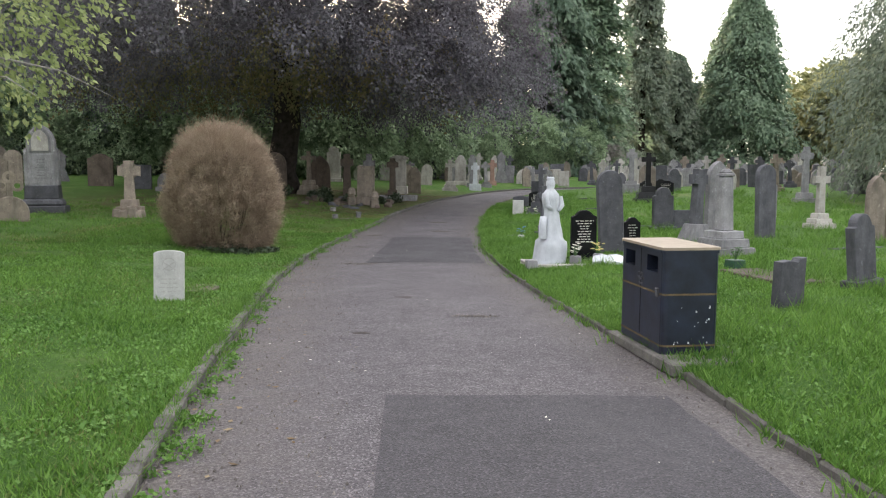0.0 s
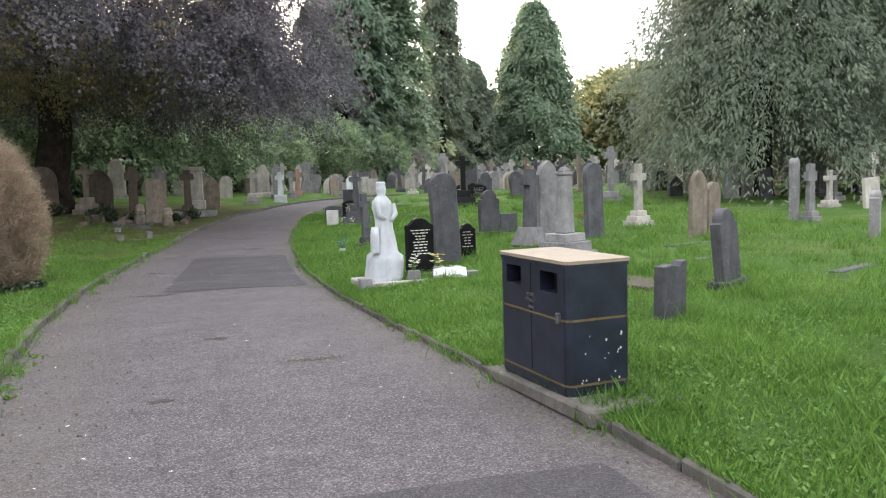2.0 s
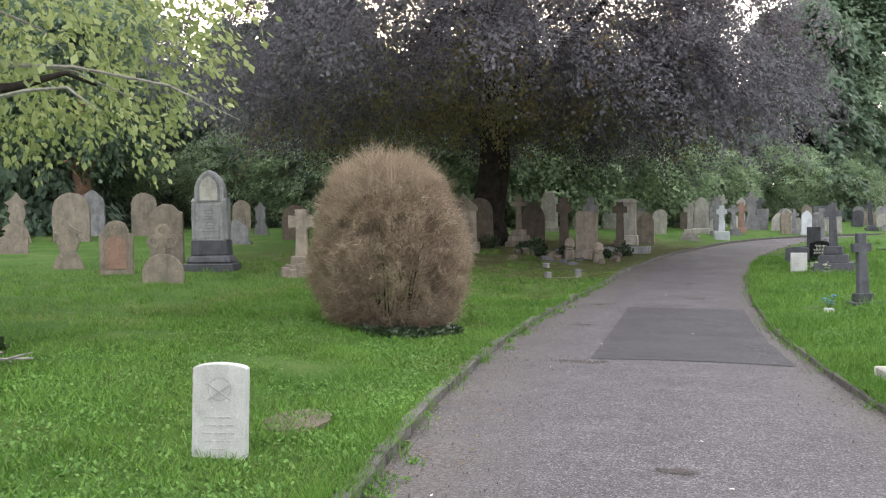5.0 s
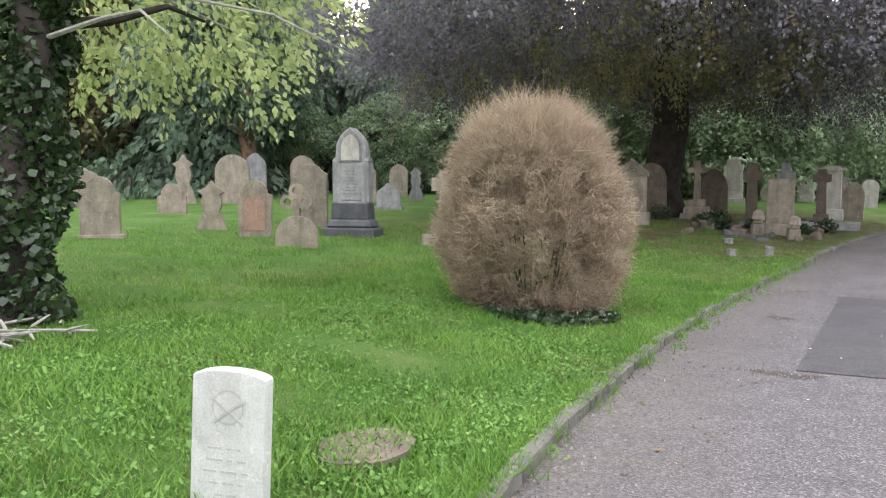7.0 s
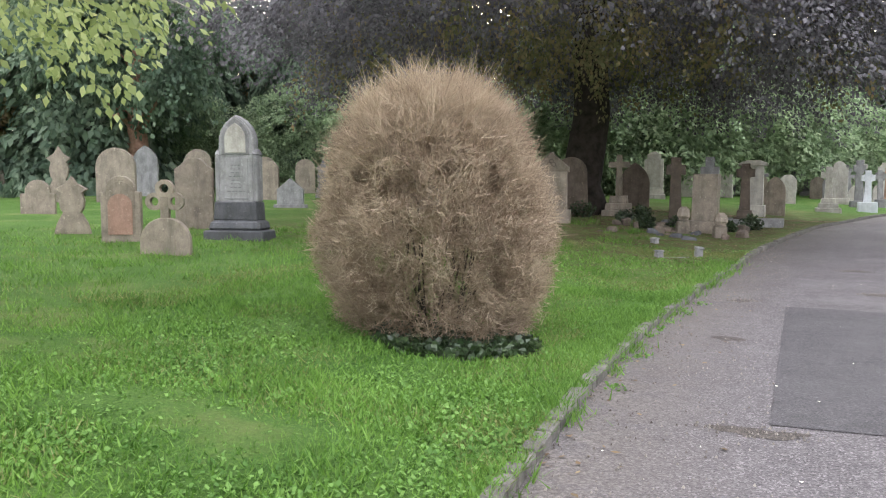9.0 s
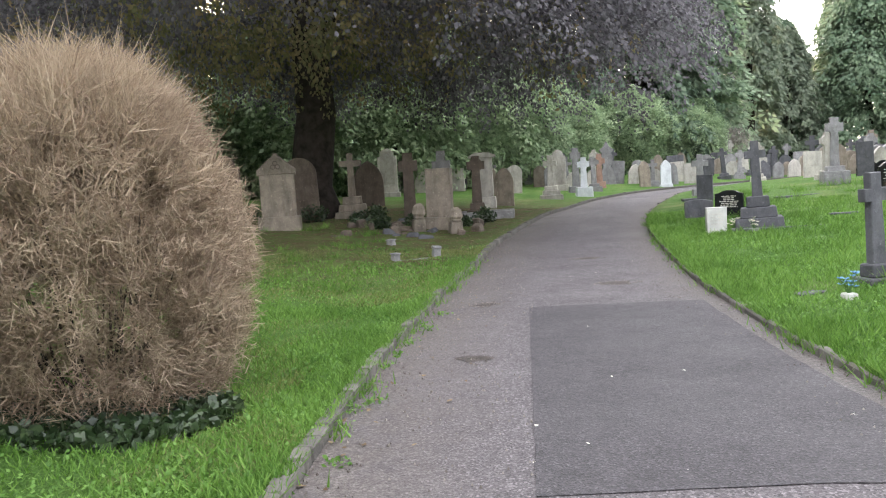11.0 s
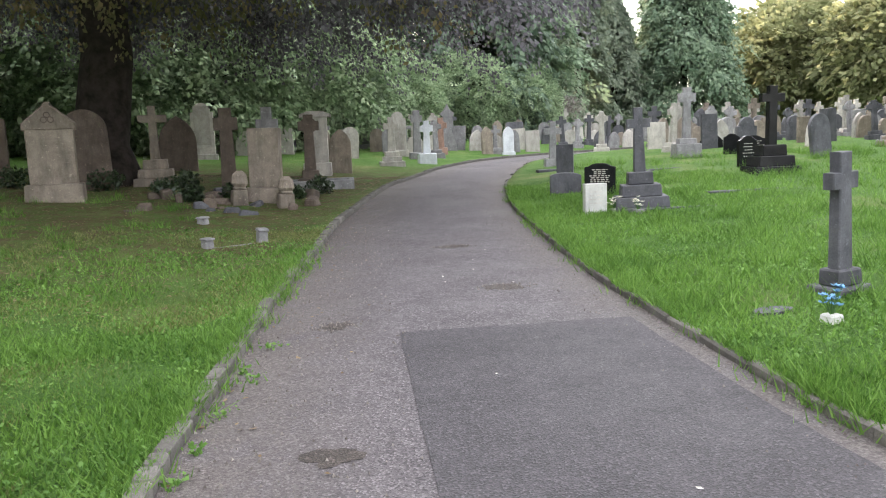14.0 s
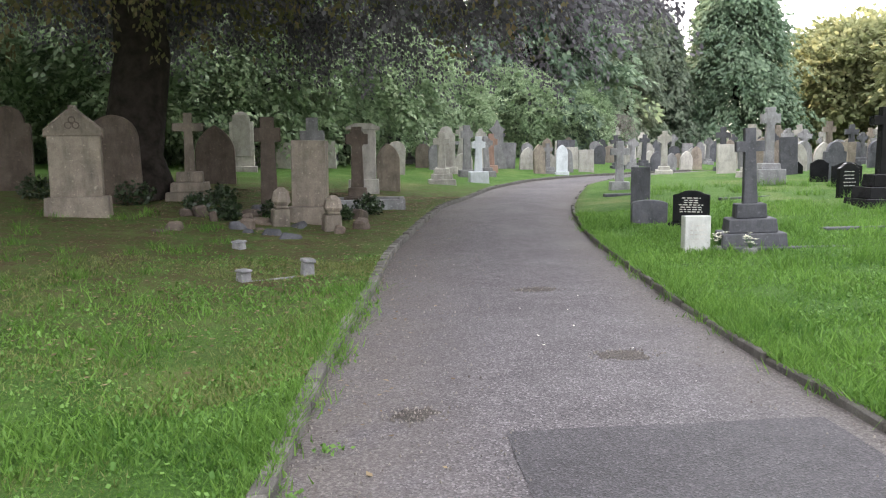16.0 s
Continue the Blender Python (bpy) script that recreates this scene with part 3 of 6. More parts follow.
def sprays(base, axis, per, length, width, leaf, rng=RNG, aspect=1.6, sag=0.25, jitter=0.4, comb=0.6):
    """Flat sprays of leaves: each grows from its base along its axis, sags towards the tip and keeps one tone.
    Returns the corners of the leaves and a tone for each leaf."""
    m = len(base)
    axis = axis / np.linalg.norm(axis, axis=1, keepdims=True)
    up = np.array([0, 0, 1.0]) + rng.normal(size=(m, 3)) * 0.35
    side = np.cross(axis, up)
    side /= np.maximum(np.linalg.norm(side, axis=1, keepdims=True), 1e-6)
    flat = np.cross(side, axis)
    size = rng.uniform(0.6, 1.3, (m, 1))
    u = rng.random((m, per))
    v = rng.normal(size=(m, per)) * (0.35 + 0.65 * np.sin(math.pi * np.clip(u, 0.05, 0.95))) * width * 0.5 * size
    w = rng.normal(size=(m, per)) * 0.10 * width
    along = u * length * size
    p = base[:, None] + axis[:, None] * along[..., None] + side[:, None] * v[..., None] + flat[:, None] * w[..., None]
    p[..., 2] -= sag * length * size * u ** 2
    a = axis[:, None] + side[:, None] * (np.sign(v) * comb)[..., None] + rng.normal(size=(m, per, 3)) * jitter
    a[..., 2] -= sag * 1.2 * u
    f = flat[:, None] + rng.normal(size=(m, per, 3)) * jitter
    p, a, f = p.reshape(-1, 3), a.reshape(-1, 3), f.reshape(-1, 3)
    a /= np.linalg.norm(a, axis=1, keepdims=True)
    b = np.cross(f, a)
    b /= np.maximum(np.linalg.norm(b, axis=1, keepdims=True), 1e-6)
    s = leaf * rng.uniform(0.65, 1.3, (len(p), 1))
    l, h = a * s * aspect / 2, b * s / 2
    q = np.stack([p - l, p + h - l * 0.1, p + l, p - h - l * 0.1], 1).reshape(-1, 3)
    return q, np.repeat(rng.random(m), per)


def joined(*parts):
    return np.concatenate([p[0] for p in parts]), np.concatenate([p[1] for p in parts])


def trunk_mesh(height, r, lean=(0, 0), limbs=7, rng=None, spread=0.5, start=0.3, sides=10, flare=1.5):
    """A tapered trunk with a flared foot and limbs."""
    rng = rng or random.Random(1)
    pts = [Vector((lean[0] * t * height, lean[1] * t * height, t * height)) + Vector((rng.uniform(-1, 1), rng.uniform(-1, 1), 0)) * r * 0.3 * (0 < t < 1) for t in (-0.03, 0.02, 0.08, 0.25, 0.5, 0.75, 1.0)]
    bm = tube(pts, [r * flare * 1.1, r * flare, r * 1.1, r, r * 0.8, r * 0.5, r * 0.12], sides)
    for i in range(limbs):
        t = start + (0.95 - start) * (i + rng.random()) / limbs
        a = rng.random() * math.tau
        ln = height * spread * (1.1 - t) * rng.uniform(0.7, 1.2)
        o = Vector((lean[0] * t * height, lean[1] * t * height, t * height))
        d = Vector((math.cos(a), math.sin(a), rng.uniform(0.1, 0.7)))
        tube([o, o + d * ln * 0.4, o + d * ln * 0.75 + Vector((0, 0, ln * 0.05)), o + d * ln + Vector((0, 0, -ln * 0.05))], [r * 0.4 * (1.2 - t), r * 0.3 * (1.2 - t), r * 0.18 * (1.2 - t), 0.02], 6, bm)
    for f in bm.faces:
        f.smooth = True
    return bm


def tree(name, x, y, label, trunk, crown_verts, bark, leaves, category="tree", group="", yaw=0):
    g = empty(name, pose(x, y, gz(x, y) - 0.05, 0, 0, yaw), label, category, group)
    if trunk is not None:
        part("trunk", trunk, bark, g)
    put("crown", fast_mesh("crown", crown_verts[0], 4, crown_verts[1]), leaves, g)
    return g


def conifer_crown(h, r, boughs, per, leaf, bottom=0.04, droop=0.6, rng=RNG, top=0.03, power=0.8, aspect=2.2):
    """Tiers of drooping boughs that shorten towards the tip; each bough carries a few hanging sprays."""
    each = 5
    t = rng.random(boughs) ** 0.8
    ang = rng.uniform(0, math.tau, boughs)
    wave = 1 + 0.16 * np.sin(ang * 3 + t * 17) + 0.10 * np.sin(ang * 5 - t * 31)
    reach = r * np.maximum(top, (1 - t)) ** power * rng.uniform(0.72, 1.1, boughs) * wave
    f = np.tile(np.linspace(0.45, 0.92, each), boughs) + rng.normal(size=boughs * each) * 0.05
    ang2, reach2 = np.repeat(ang, each) + rng.normal(size=boughs * each) * 0.10, np.repeat(reach, each)
    z = np.repeat(h * (bottom + (1 - bottom) * t), each) - droop * reach2 * f * f * 0.5
    base = np.stack([np.cos(ang2) * reach2 * f, np.sin(ang2) * reach2 * f, np.maximum(z, 0.25)], 1)
    way = np.stack([np.cos(ang2), np.sin(ang2), -droop * (0.25 + f)], 1)
    ln = 0.055 * h * (0.5 + 0.5 * (r / (0.3 * h)))
    return sprays(base, way, max(8, int(per / each * 1.1)), ln, ln * 0.75, leaf, rng, aspect, 0.35 + 0.3 * droop)


def round_crown(rx, ry, z0, z1, n_clumps, per, leaf, spread, rng=RNG, hollow=0.55, droop=0.2, lumps=9):
    """A crown of overlapping lumps of sprays with an uneven outline and gaps."""
    cz, rz = (z0 + z1) / 2, (z1 - z0) / 2
    d = rng.normal(size=(n_clumps * 2, 3))
    d /= np.linalg.norm(d, axis=1, keepdims=True)
    k = rng.normal(size=(lumps, 3))
    k /= np.linalg.norm(k, axis=1, keepdims=True)
    bulge = 0.74 + 0.36 * np.max(np.clip(d @ k.T, 0, 1) ** 4, axis=1)
    rad = rng.uniform(hollow, 1.0, len(d)) ** 0.6 * bulge
    p = d * rad[:, None] * np.array([rx, ry, rz]) + np.array([0, 0, cz])
    way = d + rng.normal(size=d.shape) * 0.5 + np.array([0, 0, 0.1 - droop])
    return sprays(p, way, max(6, per // 2), spread * 2.1, spread * 1.5, leaf, rng, 1.6, 0.2 + droop)


def copper_beech(x, y):
    """A wide dome of hanging boughs, hollow beneath, with a few gaps between the boughs where the sky shows."""
    rng = np.random.default_rng(11)

    def dome(ang):
        return 10.3 * (1 + 0.10 * np.sin(ang * 3 + 1) + 0.07 * np.sin(ang * 7)) * np.where(np.sin(ang) > 0, 1 - 0.66 * np.sin(ang), 1)

    fans, per = 400, 9
    lift, out = rng.uniform(0, math.tau, fans), rng.random(fans) ** 0.9
    way = np.tile((np.arange(per) + 0.5) / per, fans)
    ang = np.repeat(lift, per) + rng.normal(size=fans * per) * (0.02 + 0.085 * way)
    o = np.repeat(out, per)
    low = 5.9 + 0.9 * np.sin(ang * 5 + 2) - 0.7 * np.clip(np.cos(ang), 0, 1)
    z = low + 8.4 * o + 0.5 - 2.3 * way ** 1.6 + rng.normal(size=fans * per) * 0.15
    rr = dome(ang) * (0.62 + 0.42 * way) * np.sqrt(np.maximum(0.2, 1 - (0.72 * o) ** 2))
    p1 = np.stack([np.cos(ang) * rr, np.sin(ang) * rr, z], 1)
    d1 = np.stack([np.cos(ang), np.sin(ang), -0.35 - 0.75 * way], 1)
    n = 1000  # the roof of the hollow and the crown's inside
    a2 = rng.uniform(0, math.tau, n)
    f2 = np.sqrt(rng.random(n))
    r2 = dome(a2) * f2 * 0.92
    z2 = np.where(rng.random(n) < 0.6, 6.2 - 1.7 * f2 ** 2 + 0.8 * np.sin(a2 * 5 + 2) * f2 + rng.random(n) ** 2 * 2.0, rng.uniform(6.5, 12.5, n) * np.sqrt(np.maximum(0.25, 1 - 0.6 * f2 ** 2)))
    p2 = np.stack([np.cos(a2) * r2, np.sin(a2) * r2, z2], 1)
    d2 = np.stack([np.cos(a2), np.sin(a2), rng.normal(size=n) * 0.3 - 0.35], 1)
    m = 520  # hem of hanging twigs
    a3 = rng.uniform(0, math.tau, m)
    r3 = dome(a3) * rng.uniform(0.5, 1.04, m)
    p3 = np.stack([np.cos(a3) * r3, np.sin(a3) * r3, 4.9 + rng.random(m) * 1.2 + 0.5 * np.sin(a3 * 5 + 2) - 0.5 * np.clip(np.cos(a3), 0, 1)], 1)
    d3 = np.stack([np.cos(a3) * 0.4, np.sin(a3) * 0.4, -1 + 0 * a3], 1)
    base, way = np.concatenate([p1, p2, p3]), np.concatenate([d1, d2, d3])
    for gx, gz_, wide, tall in ((-3.2, 7.6, 0.75, 0.7), (8.1, 7.6, 0.4, 1.2), (1.6, 9.6, 0.7, 0.4), (-7.6, 8.6, 0.8, 0.9)):
        keep = ((base[:, 0] - gx) / wide) ** 2 + ((base[:, 2] + 0.4 - gz_) / tall) ** 2 > 1
        base, way = base[keep], way[keep]
    leaves = sprays(base, way, 88, 1.25, 0.85, 0.072, rng, 1.5, 0.3, 0.5)
    g = tree("copper_beech_tree", x, y, "huge copper beech with a dark trunk and drooping purple-black leaves", trunk_mesh(12.0, 0.56, limbs=14, rng=random.Random(4), spread=0.75, start=0.40, sides=14, flare=1.3), leaves, M_BARK, M_BEECH)
    m = 420
    a4 = rng.uniform(math.pi * 0.9, math.tau * 1.04, m)
    r4 = rng.uniform(1.2, 9.0, m)
    p4 = np.stack([np.cos(a4) * r4, np.sin(a4) * r4, rng.uniform(4.1, 6.2, m)], 1)
    d4 = np.stack([rng.normal(size=m) * 0.3, rng.normal(size=m) * 0.3, -1 + 0 * a4], 1)
    v, tone = sprays(p4, d4, 34, 1.15, 0.6, 0.085, rng, 1.5, 0.2, 0.5)
    put("lower_sprays", fast_mesh("lower_sprays", v, 4, tone), M_OLIVE, g, "hanging olive-brown lower leaves")["kind"] = "stuff"
    return g


copper_beech(-4.5, 32.3)


def bush(x, y):
    """A clipped, dry, twiggy shrub: bare stems inside, fine shoots on the skin, ragged on top."""
    rng = np.random.default_rng(3)
    g = empty("shrub", pose(x, y, gz(x, y) - 0.06) @ Matrix.Diagonal((0.99, 0.99, 1.09, 1)), "clipped rounded shrub of dry brown twigs", "shrub")
    bm = bmesh.new()
    r = random.Random(2)
    for i in range(24):
        a = r.random() * math.tau
        d = r.uniform(0.1, 0.35)
        o = Vector((math.cos(a) * d, math.sin(a) * d, 0))
        e = Vector((math.cos(a) * r.uniform(0.3, 1.05), math.sin(a) * r.uniform(0.3, 1.05), r.uniform(0.7, 2.2)))
        tube([o, o.lerp(e, 0.5) + Vector((r.uniform(-0.1, 0.1), r.uniform(-0.1, 0.1), -0.08)), e], [0.013, 0.009, 0.004], 5, bm)
    part("stem", bm, M_BARK, g, "bare woody stems")
    # sprigs of fine shoots: each fans out from one spot on the skin
    m, per = 4200, 36
    prof_z, prof_r = [0, 0.15, 0.5, 0.95, 1.4, 1.8, 2.1, 2.3, 2.42], [0.90, 1.0, 1.20, 1.27, 1.20, 0.99, 0.72, 0.42, 0.0]
    skin = rng.random(m) < 0.74
    ang = rng.uniform(0, math.tau, m)
    cap = np.sqrt(rng.random(m)) * 1.05
    zz = np.where(skin, rng.uniform(0.03, 2.2, m), np.interp(cap, prof_r[::-1][:6], prof_z[::-1][:6]))
    rad = np.where(skin, np.interp(zz, prof_z, prof_r), cap)
    d = np.stack([np.cos(ang), np.sin(ang), (zz - 1.1) / 1.2], 1)
    lump = np.array([noise.noise((v[0] * 2.4, v[1] * 2.4, v[2] * 2.4)) for v in d])
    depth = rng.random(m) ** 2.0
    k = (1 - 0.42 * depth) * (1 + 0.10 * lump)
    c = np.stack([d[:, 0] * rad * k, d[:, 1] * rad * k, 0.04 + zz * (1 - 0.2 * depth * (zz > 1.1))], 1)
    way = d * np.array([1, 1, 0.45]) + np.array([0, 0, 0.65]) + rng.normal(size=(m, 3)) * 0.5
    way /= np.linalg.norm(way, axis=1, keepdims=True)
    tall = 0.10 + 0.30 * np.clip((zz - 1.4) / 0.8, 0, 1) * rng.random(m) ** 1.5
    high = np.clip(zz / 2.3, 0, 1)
    # Sunlit top and shaded inside painted into the tone: paler high, darker deep.
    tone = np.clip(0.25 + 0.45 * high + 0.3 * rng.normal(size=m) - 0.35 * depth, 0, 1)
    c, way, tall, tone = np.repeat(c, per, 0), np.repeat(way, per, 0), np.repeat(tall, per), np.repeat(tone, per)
    n = m * per
    c = c + rng.normal(size=(n, 3)) * 0.045 - way * 0.05
    out = way + rng.normal(size=(n, 3)) * 0.65
    out /= np.linalg.norm(out, axis=1, keepdims=True)
    s = np.cross(out, rng.normal(size=(n, 3)))
    s /= np.linalg.norm(s, axis=1, keepdims=True)
    ln = (tall * rng.uniform(0.5, 1.35, n))[:, None]
    w = rng.uniform(0.002, 0.0046, (n, 1))
    bend = rng.normal(size=(n, 3)) * 0.018
    q = np.stack([c - s * w, c + s * w, c + out * ln + bend + s * w * 0.3, c + out * ln + bend - s * w * 0.3], 1).reshape(-1, 3)
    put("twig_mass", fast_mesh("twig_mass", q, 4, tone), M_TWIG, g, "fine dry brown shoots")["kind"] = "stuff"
    return g


bush(-2.85, 16.2)
# low dark creeping plant and soil at the shrub's foot
def foot_cover():
    rng = np.random.default_rng(8)
    a, d = rng.uniform(0, math.tau, 2600), np.sqrt(rng.random(2600)) * 0.85
    x, y = -2.40 + np.cos(a) * d, 15.62 + np.sin(a) * d * 0.8
    c = np.stack([x, y, ground_z(x, y) + rng.random(2600) * 0.09], 1)
    tagged(put("ground_cover", fast_mesh("ground_cover", leaf_quads(c, 0.07, 0, rng, 1.3), 4), M_IVY), "low dark creeping leaves under the shrub", "ground cover", kind="stuff")


foot_cover()


M_STICK = plain_mat("grey_dead_wood", (0.27, 0.25, 0.23), 0.9, var=0.3)


def ivy_tree(x, y):
    rng = np.random.default_rng(21)
    crown = round_crown(3.7, 4.2, 2.7, 10.5, 420, 46, 0.085, 0.36, rng, 0.45, 0.25, 12)
    crown = (crown[0] + np.array([-1.9, 2.4, 0]), crown[1])
    g = tree("ivy_clad_tree", x, y, "light yellow-green tree with an ivy-covered trunk", trunk_mesh(8.5, 0.24, (-0.18, 0.24), 9, random.Random(8), 0.5, 0.35), crown, M_BARK, M_YELLOW)
    r = random.Random(33)
    for i in range(16):
        h = r.uniform(2.6, 7.0)
        o = Vector((-0.18 * h, 0.24 * h, h))
        a = r.uniform(0, math.tau)
        d = Vector((math.cos(a), math.sin(a), r.uniform(-0.1, 0.35))) * r.uniform(2.0, 3.6)
        k = Vector((r.uniform(-0.3, 0.3), r.uniform(-0.3, 0.3), r.uniform(0.1, 0.4)))
        part("branch", tube([o, o + d * 0.35 + k, o + d * 0.7 + k * 0.6, o + d + Vector((0, 0, -0.25))], [0.034, 0.024, 0.015, 0.005], 5), M_STICK, g, "bare pale branch")
    n = 9000
    t = rng.random(n)
    a = rng.uniform(0, math.tau, n)
    r = (0.40 + 0.14 * np.sin(t * 19 + a * 2)) * (1 - 0.35 * t) + rng.normal(size=n) * 0.05
    h = t * 4.6
    c = np.stack([np.cos(a) * r - 0.18 * h, np.sin(a) * r + 0.24 * h, h], 1)
    put("ivy", fast_mesh("ivy", leaf_quads(c, 0.085, 0.3, rng, 1.2), 4), M_IVY, g, "dense dark green ivy")


ivy_tree(-6.35, 11.35)



def brash(x, y):
    """A low heap of cut grey sticks at the ivy tree's foot."""
    g = empty("brash_heap", pose(x, y, gz(x, y)), "low heap of grey cut sticks and stones", "brash")
    r = random.Random(6)
    for i in range(22):
        o = Vector((r.uniform(-0.4, 0.4), r.uniform(-0.4, 0.4), r.uniform(0.01, 0.12)))
        d = Vector((r.uniform(-1, 1), r.uniform(-1, 1), r.uniform(-0.1, 0.25))) * 0.3
        part("stick", tube([o - d, o, o + d], [0.012, 0.015, 0.006], 5), M_STICK, g)


brash(-5.6, 10.9)

# conifers and woods behind the graves
RC = np.random.default_rng(31)
CONES = [
    # x, y, height, radius, material, boughs, per, droop, label
    (14.1, 64, 24, 4.6, M_CONIFER, 1000, 60, 0.3, "broad dark green conifer"),
    (22.8, 76, 24, 3.2, M_CEDAR, 520, 40, 0.7, "tall thin grey-green conifer"),
    (35.3, 82, 20.0, 6.9, M_CONIFER, 1000, 60, 0.55, "pointed dark green conifer with drooping boughs"),
    (27.5, 80, 12.5, 3.6, M_CEDAR, 420, 36, 0.6, "dense bushy grey-green conifer"),
    (33.0, 90, 11.5, 3.8, M_CEDAR, 420, 36, 0.6, "dense bushy grey-green conifer"),
]
for x, y, h, r, mt, nb, pr, dr, lb in CONES:
    tree("conifer_tree", x, y, lb, trunk_mesh(h * 0.9, 0.3, limbs=0), conifer_crown(h, r, nb, int(pr * 1.5), 0.19, 0.02, dr, RC, 0.02, 0.6), M_BARK, mt, group="conifers")


def weeping_cedar(x, y, h, r, seed, label):
    rng = np.random.default_rng(seed)
    crown = conifer_crown(h, r, 900, 200, 0.062, 0.17, 1.0, rng, 0.2, 0.55, 3.6)
    return tree("weeping_cedar_tree", x, y, label, trunk_mesh(h * 0.9, 0.45, limbs=8, rng=random.Random(seed), spread=0.35), crown, M_BARK, M_CEDAR)


weeping_cedar(22.0, 27.4, 17, 6.0, 41, "weeping grey-green cedar with hanging boughs")
weeping_cedar(29.5, 27.5, 16, 7.0, 42, "weeping grey-green cedar with hanging boughs")


def woods():
    """Walls of evergreen shrubs and trees that close the place round; each kind built once and copied."""
    rng = np.random.default_rng(51)
    kinds = {
        "laurel": tree("laurel_shrub", -9.5, 46, "broad evergreen laurel shrub", trunk_mesh(3.2, 0.09, limbs=9, rng=random.Random(3), spread=0.6, start=0.1), round_crown(3.4, 2.8, 0.1, 5.2, 460, 84, 0.088, 0.4, rng, 0.6, 0.2), M_BARK, M_LAUREL, "shrub", "shrubs behind the graves"),
        "yew": tree("yew_tree", -16, 44, "dark evergreen tree with hanging boughs", trunk_mesh(9, 0.4, limbs=5), conifer_crown(13, 5.2, 420, 88, 0.2, 0.02, 0.8, rng, 0.25, 0.5), M_BARK, M_YEW, "tree", "dark trees behind the graves"),
        "olive": tree("broadleaf_tree", -39, 36, "olive-brown broadleaf tree behind the graves", trunk_mesh(12, 0.4, limbs=9), round_crown(5, 5, 2.2, 17, 700, 44, 0.18, 0.6, rng, 0.5), M_BARK, M_OLIVE, "tree", "dark trees behind the graves"),
        "autumn": tree("woodland_tree", 52, 74, "yellowing broadleaf tree in the far wood", trunk_mesh(12, 0.4, limbs=9), round_crown(6.5, 6.5, 1.0, 13.5, 700, 26, 0.36, 0.75, rng, 0.5), M_BARK, M_AUTUMN, "tree", "far woodland"),
    }
    spots = [
        ("laurel", -3.5, 44.5, 1.45), ("laurel", -7.0, 44.0, 1.55), ("laurel", -12.5, 43.5, 1.5), ("laurel", -0.2, 47.0, 1.3), ("laurel", 1.5, 50, 1.0), ("laurel", -15, 41, 1.0), ("laurel", 4.5, 53, 0.9), ("laurel", -19.5, 40, 0.9), ("laurel", 9, 56, 0.9), ("laurel", -26, 38, 1), ("laurel", 13, 58, 0.8),
        ("yew", -8, 54, 0.75), ("yew", -1, 55, 0.75), ("yew", 5, 60, 0.7), ("yew", 10.5, 60, 1.1), ("yew", -21, 44, 0.9), ("yew", -29.5, 43, 1.0), ("yew", -25.5, 47, 0.75), ("yew", -30, 42, 1.2), ("yew", -27, 34.5, 1.0), ("yew", -38, 41, 1.2), ("yew", -48, 32, 1.3), ("yew", -44, 40, 1.2), ("yew", -42, 18, 1.3), ("yew", -42, 8, 1.4),
        ("olive", -11, 53, 0.75), ("olive", -3, 56, 0.7), ("olive", -29, 47, 0.6), ("olive", -35, 42, 1.2), ("olive", 3, 64, 0.9), ("olive", -44, 33, 1.3), ("olive", -18, 52, 0.65),
        ("yew", 27, 84, 1.1), ("yew", 56, 100, 1.0), ("yew", -10, 57, 0.9), ("yew", -14, 60, 0.9), ("yew", -5, 60, 0.9), ("autumn", 48, 86, 0.95), ("autumn", 60, 68, 1.0), ("autumn", 64, 60, 1.1), ("autumn", 36, 118, 1.0), ("autumn", 28, 112, 1.0), ("autumn", 50, 88, 1.1), ("autumn", 58, 80, 1.2),
        ("yew", 46, 60, 0.6), ("yew", 52, 56, 0.65), ("yew", 41, 58, 0.5), ("yew", 60, 50, 0.9), ("autumn", 62, 40, 1.2), ("autumn", 62, 28, 1.2), ("yew", 58, 34, 1.2), ("autumn", 60, 16, 1.2), ("yew", 58, 6, 1.2),
        ("autumn", 50, -14, 1.3), ("olive", 36, -26, 1.3), ("yew", 20, -34, 1.3), ("olive", 4, -36, 1.3), ("yew", -12, -34, 1.3), ("olive", -26, -26, 1.3), ("yew", -38, -12, 1.3), ("olive", -44, -2, 1.3),
    ]
    for i, (kind, x, y, s) in enumerate(spots):
        ob = copy_thing(kinds[kind], pose(x, y, gz(x, y) - 0.05, 0, 0, (i * 77) % 360) @ Matrix.Scale(s, 4))
        ob.matrix_world = pose(x, y, gz(x, y) - 0.05, 0, 0, (i * 77) % 360) @ Matrix.Scale(s, 4)


woods()


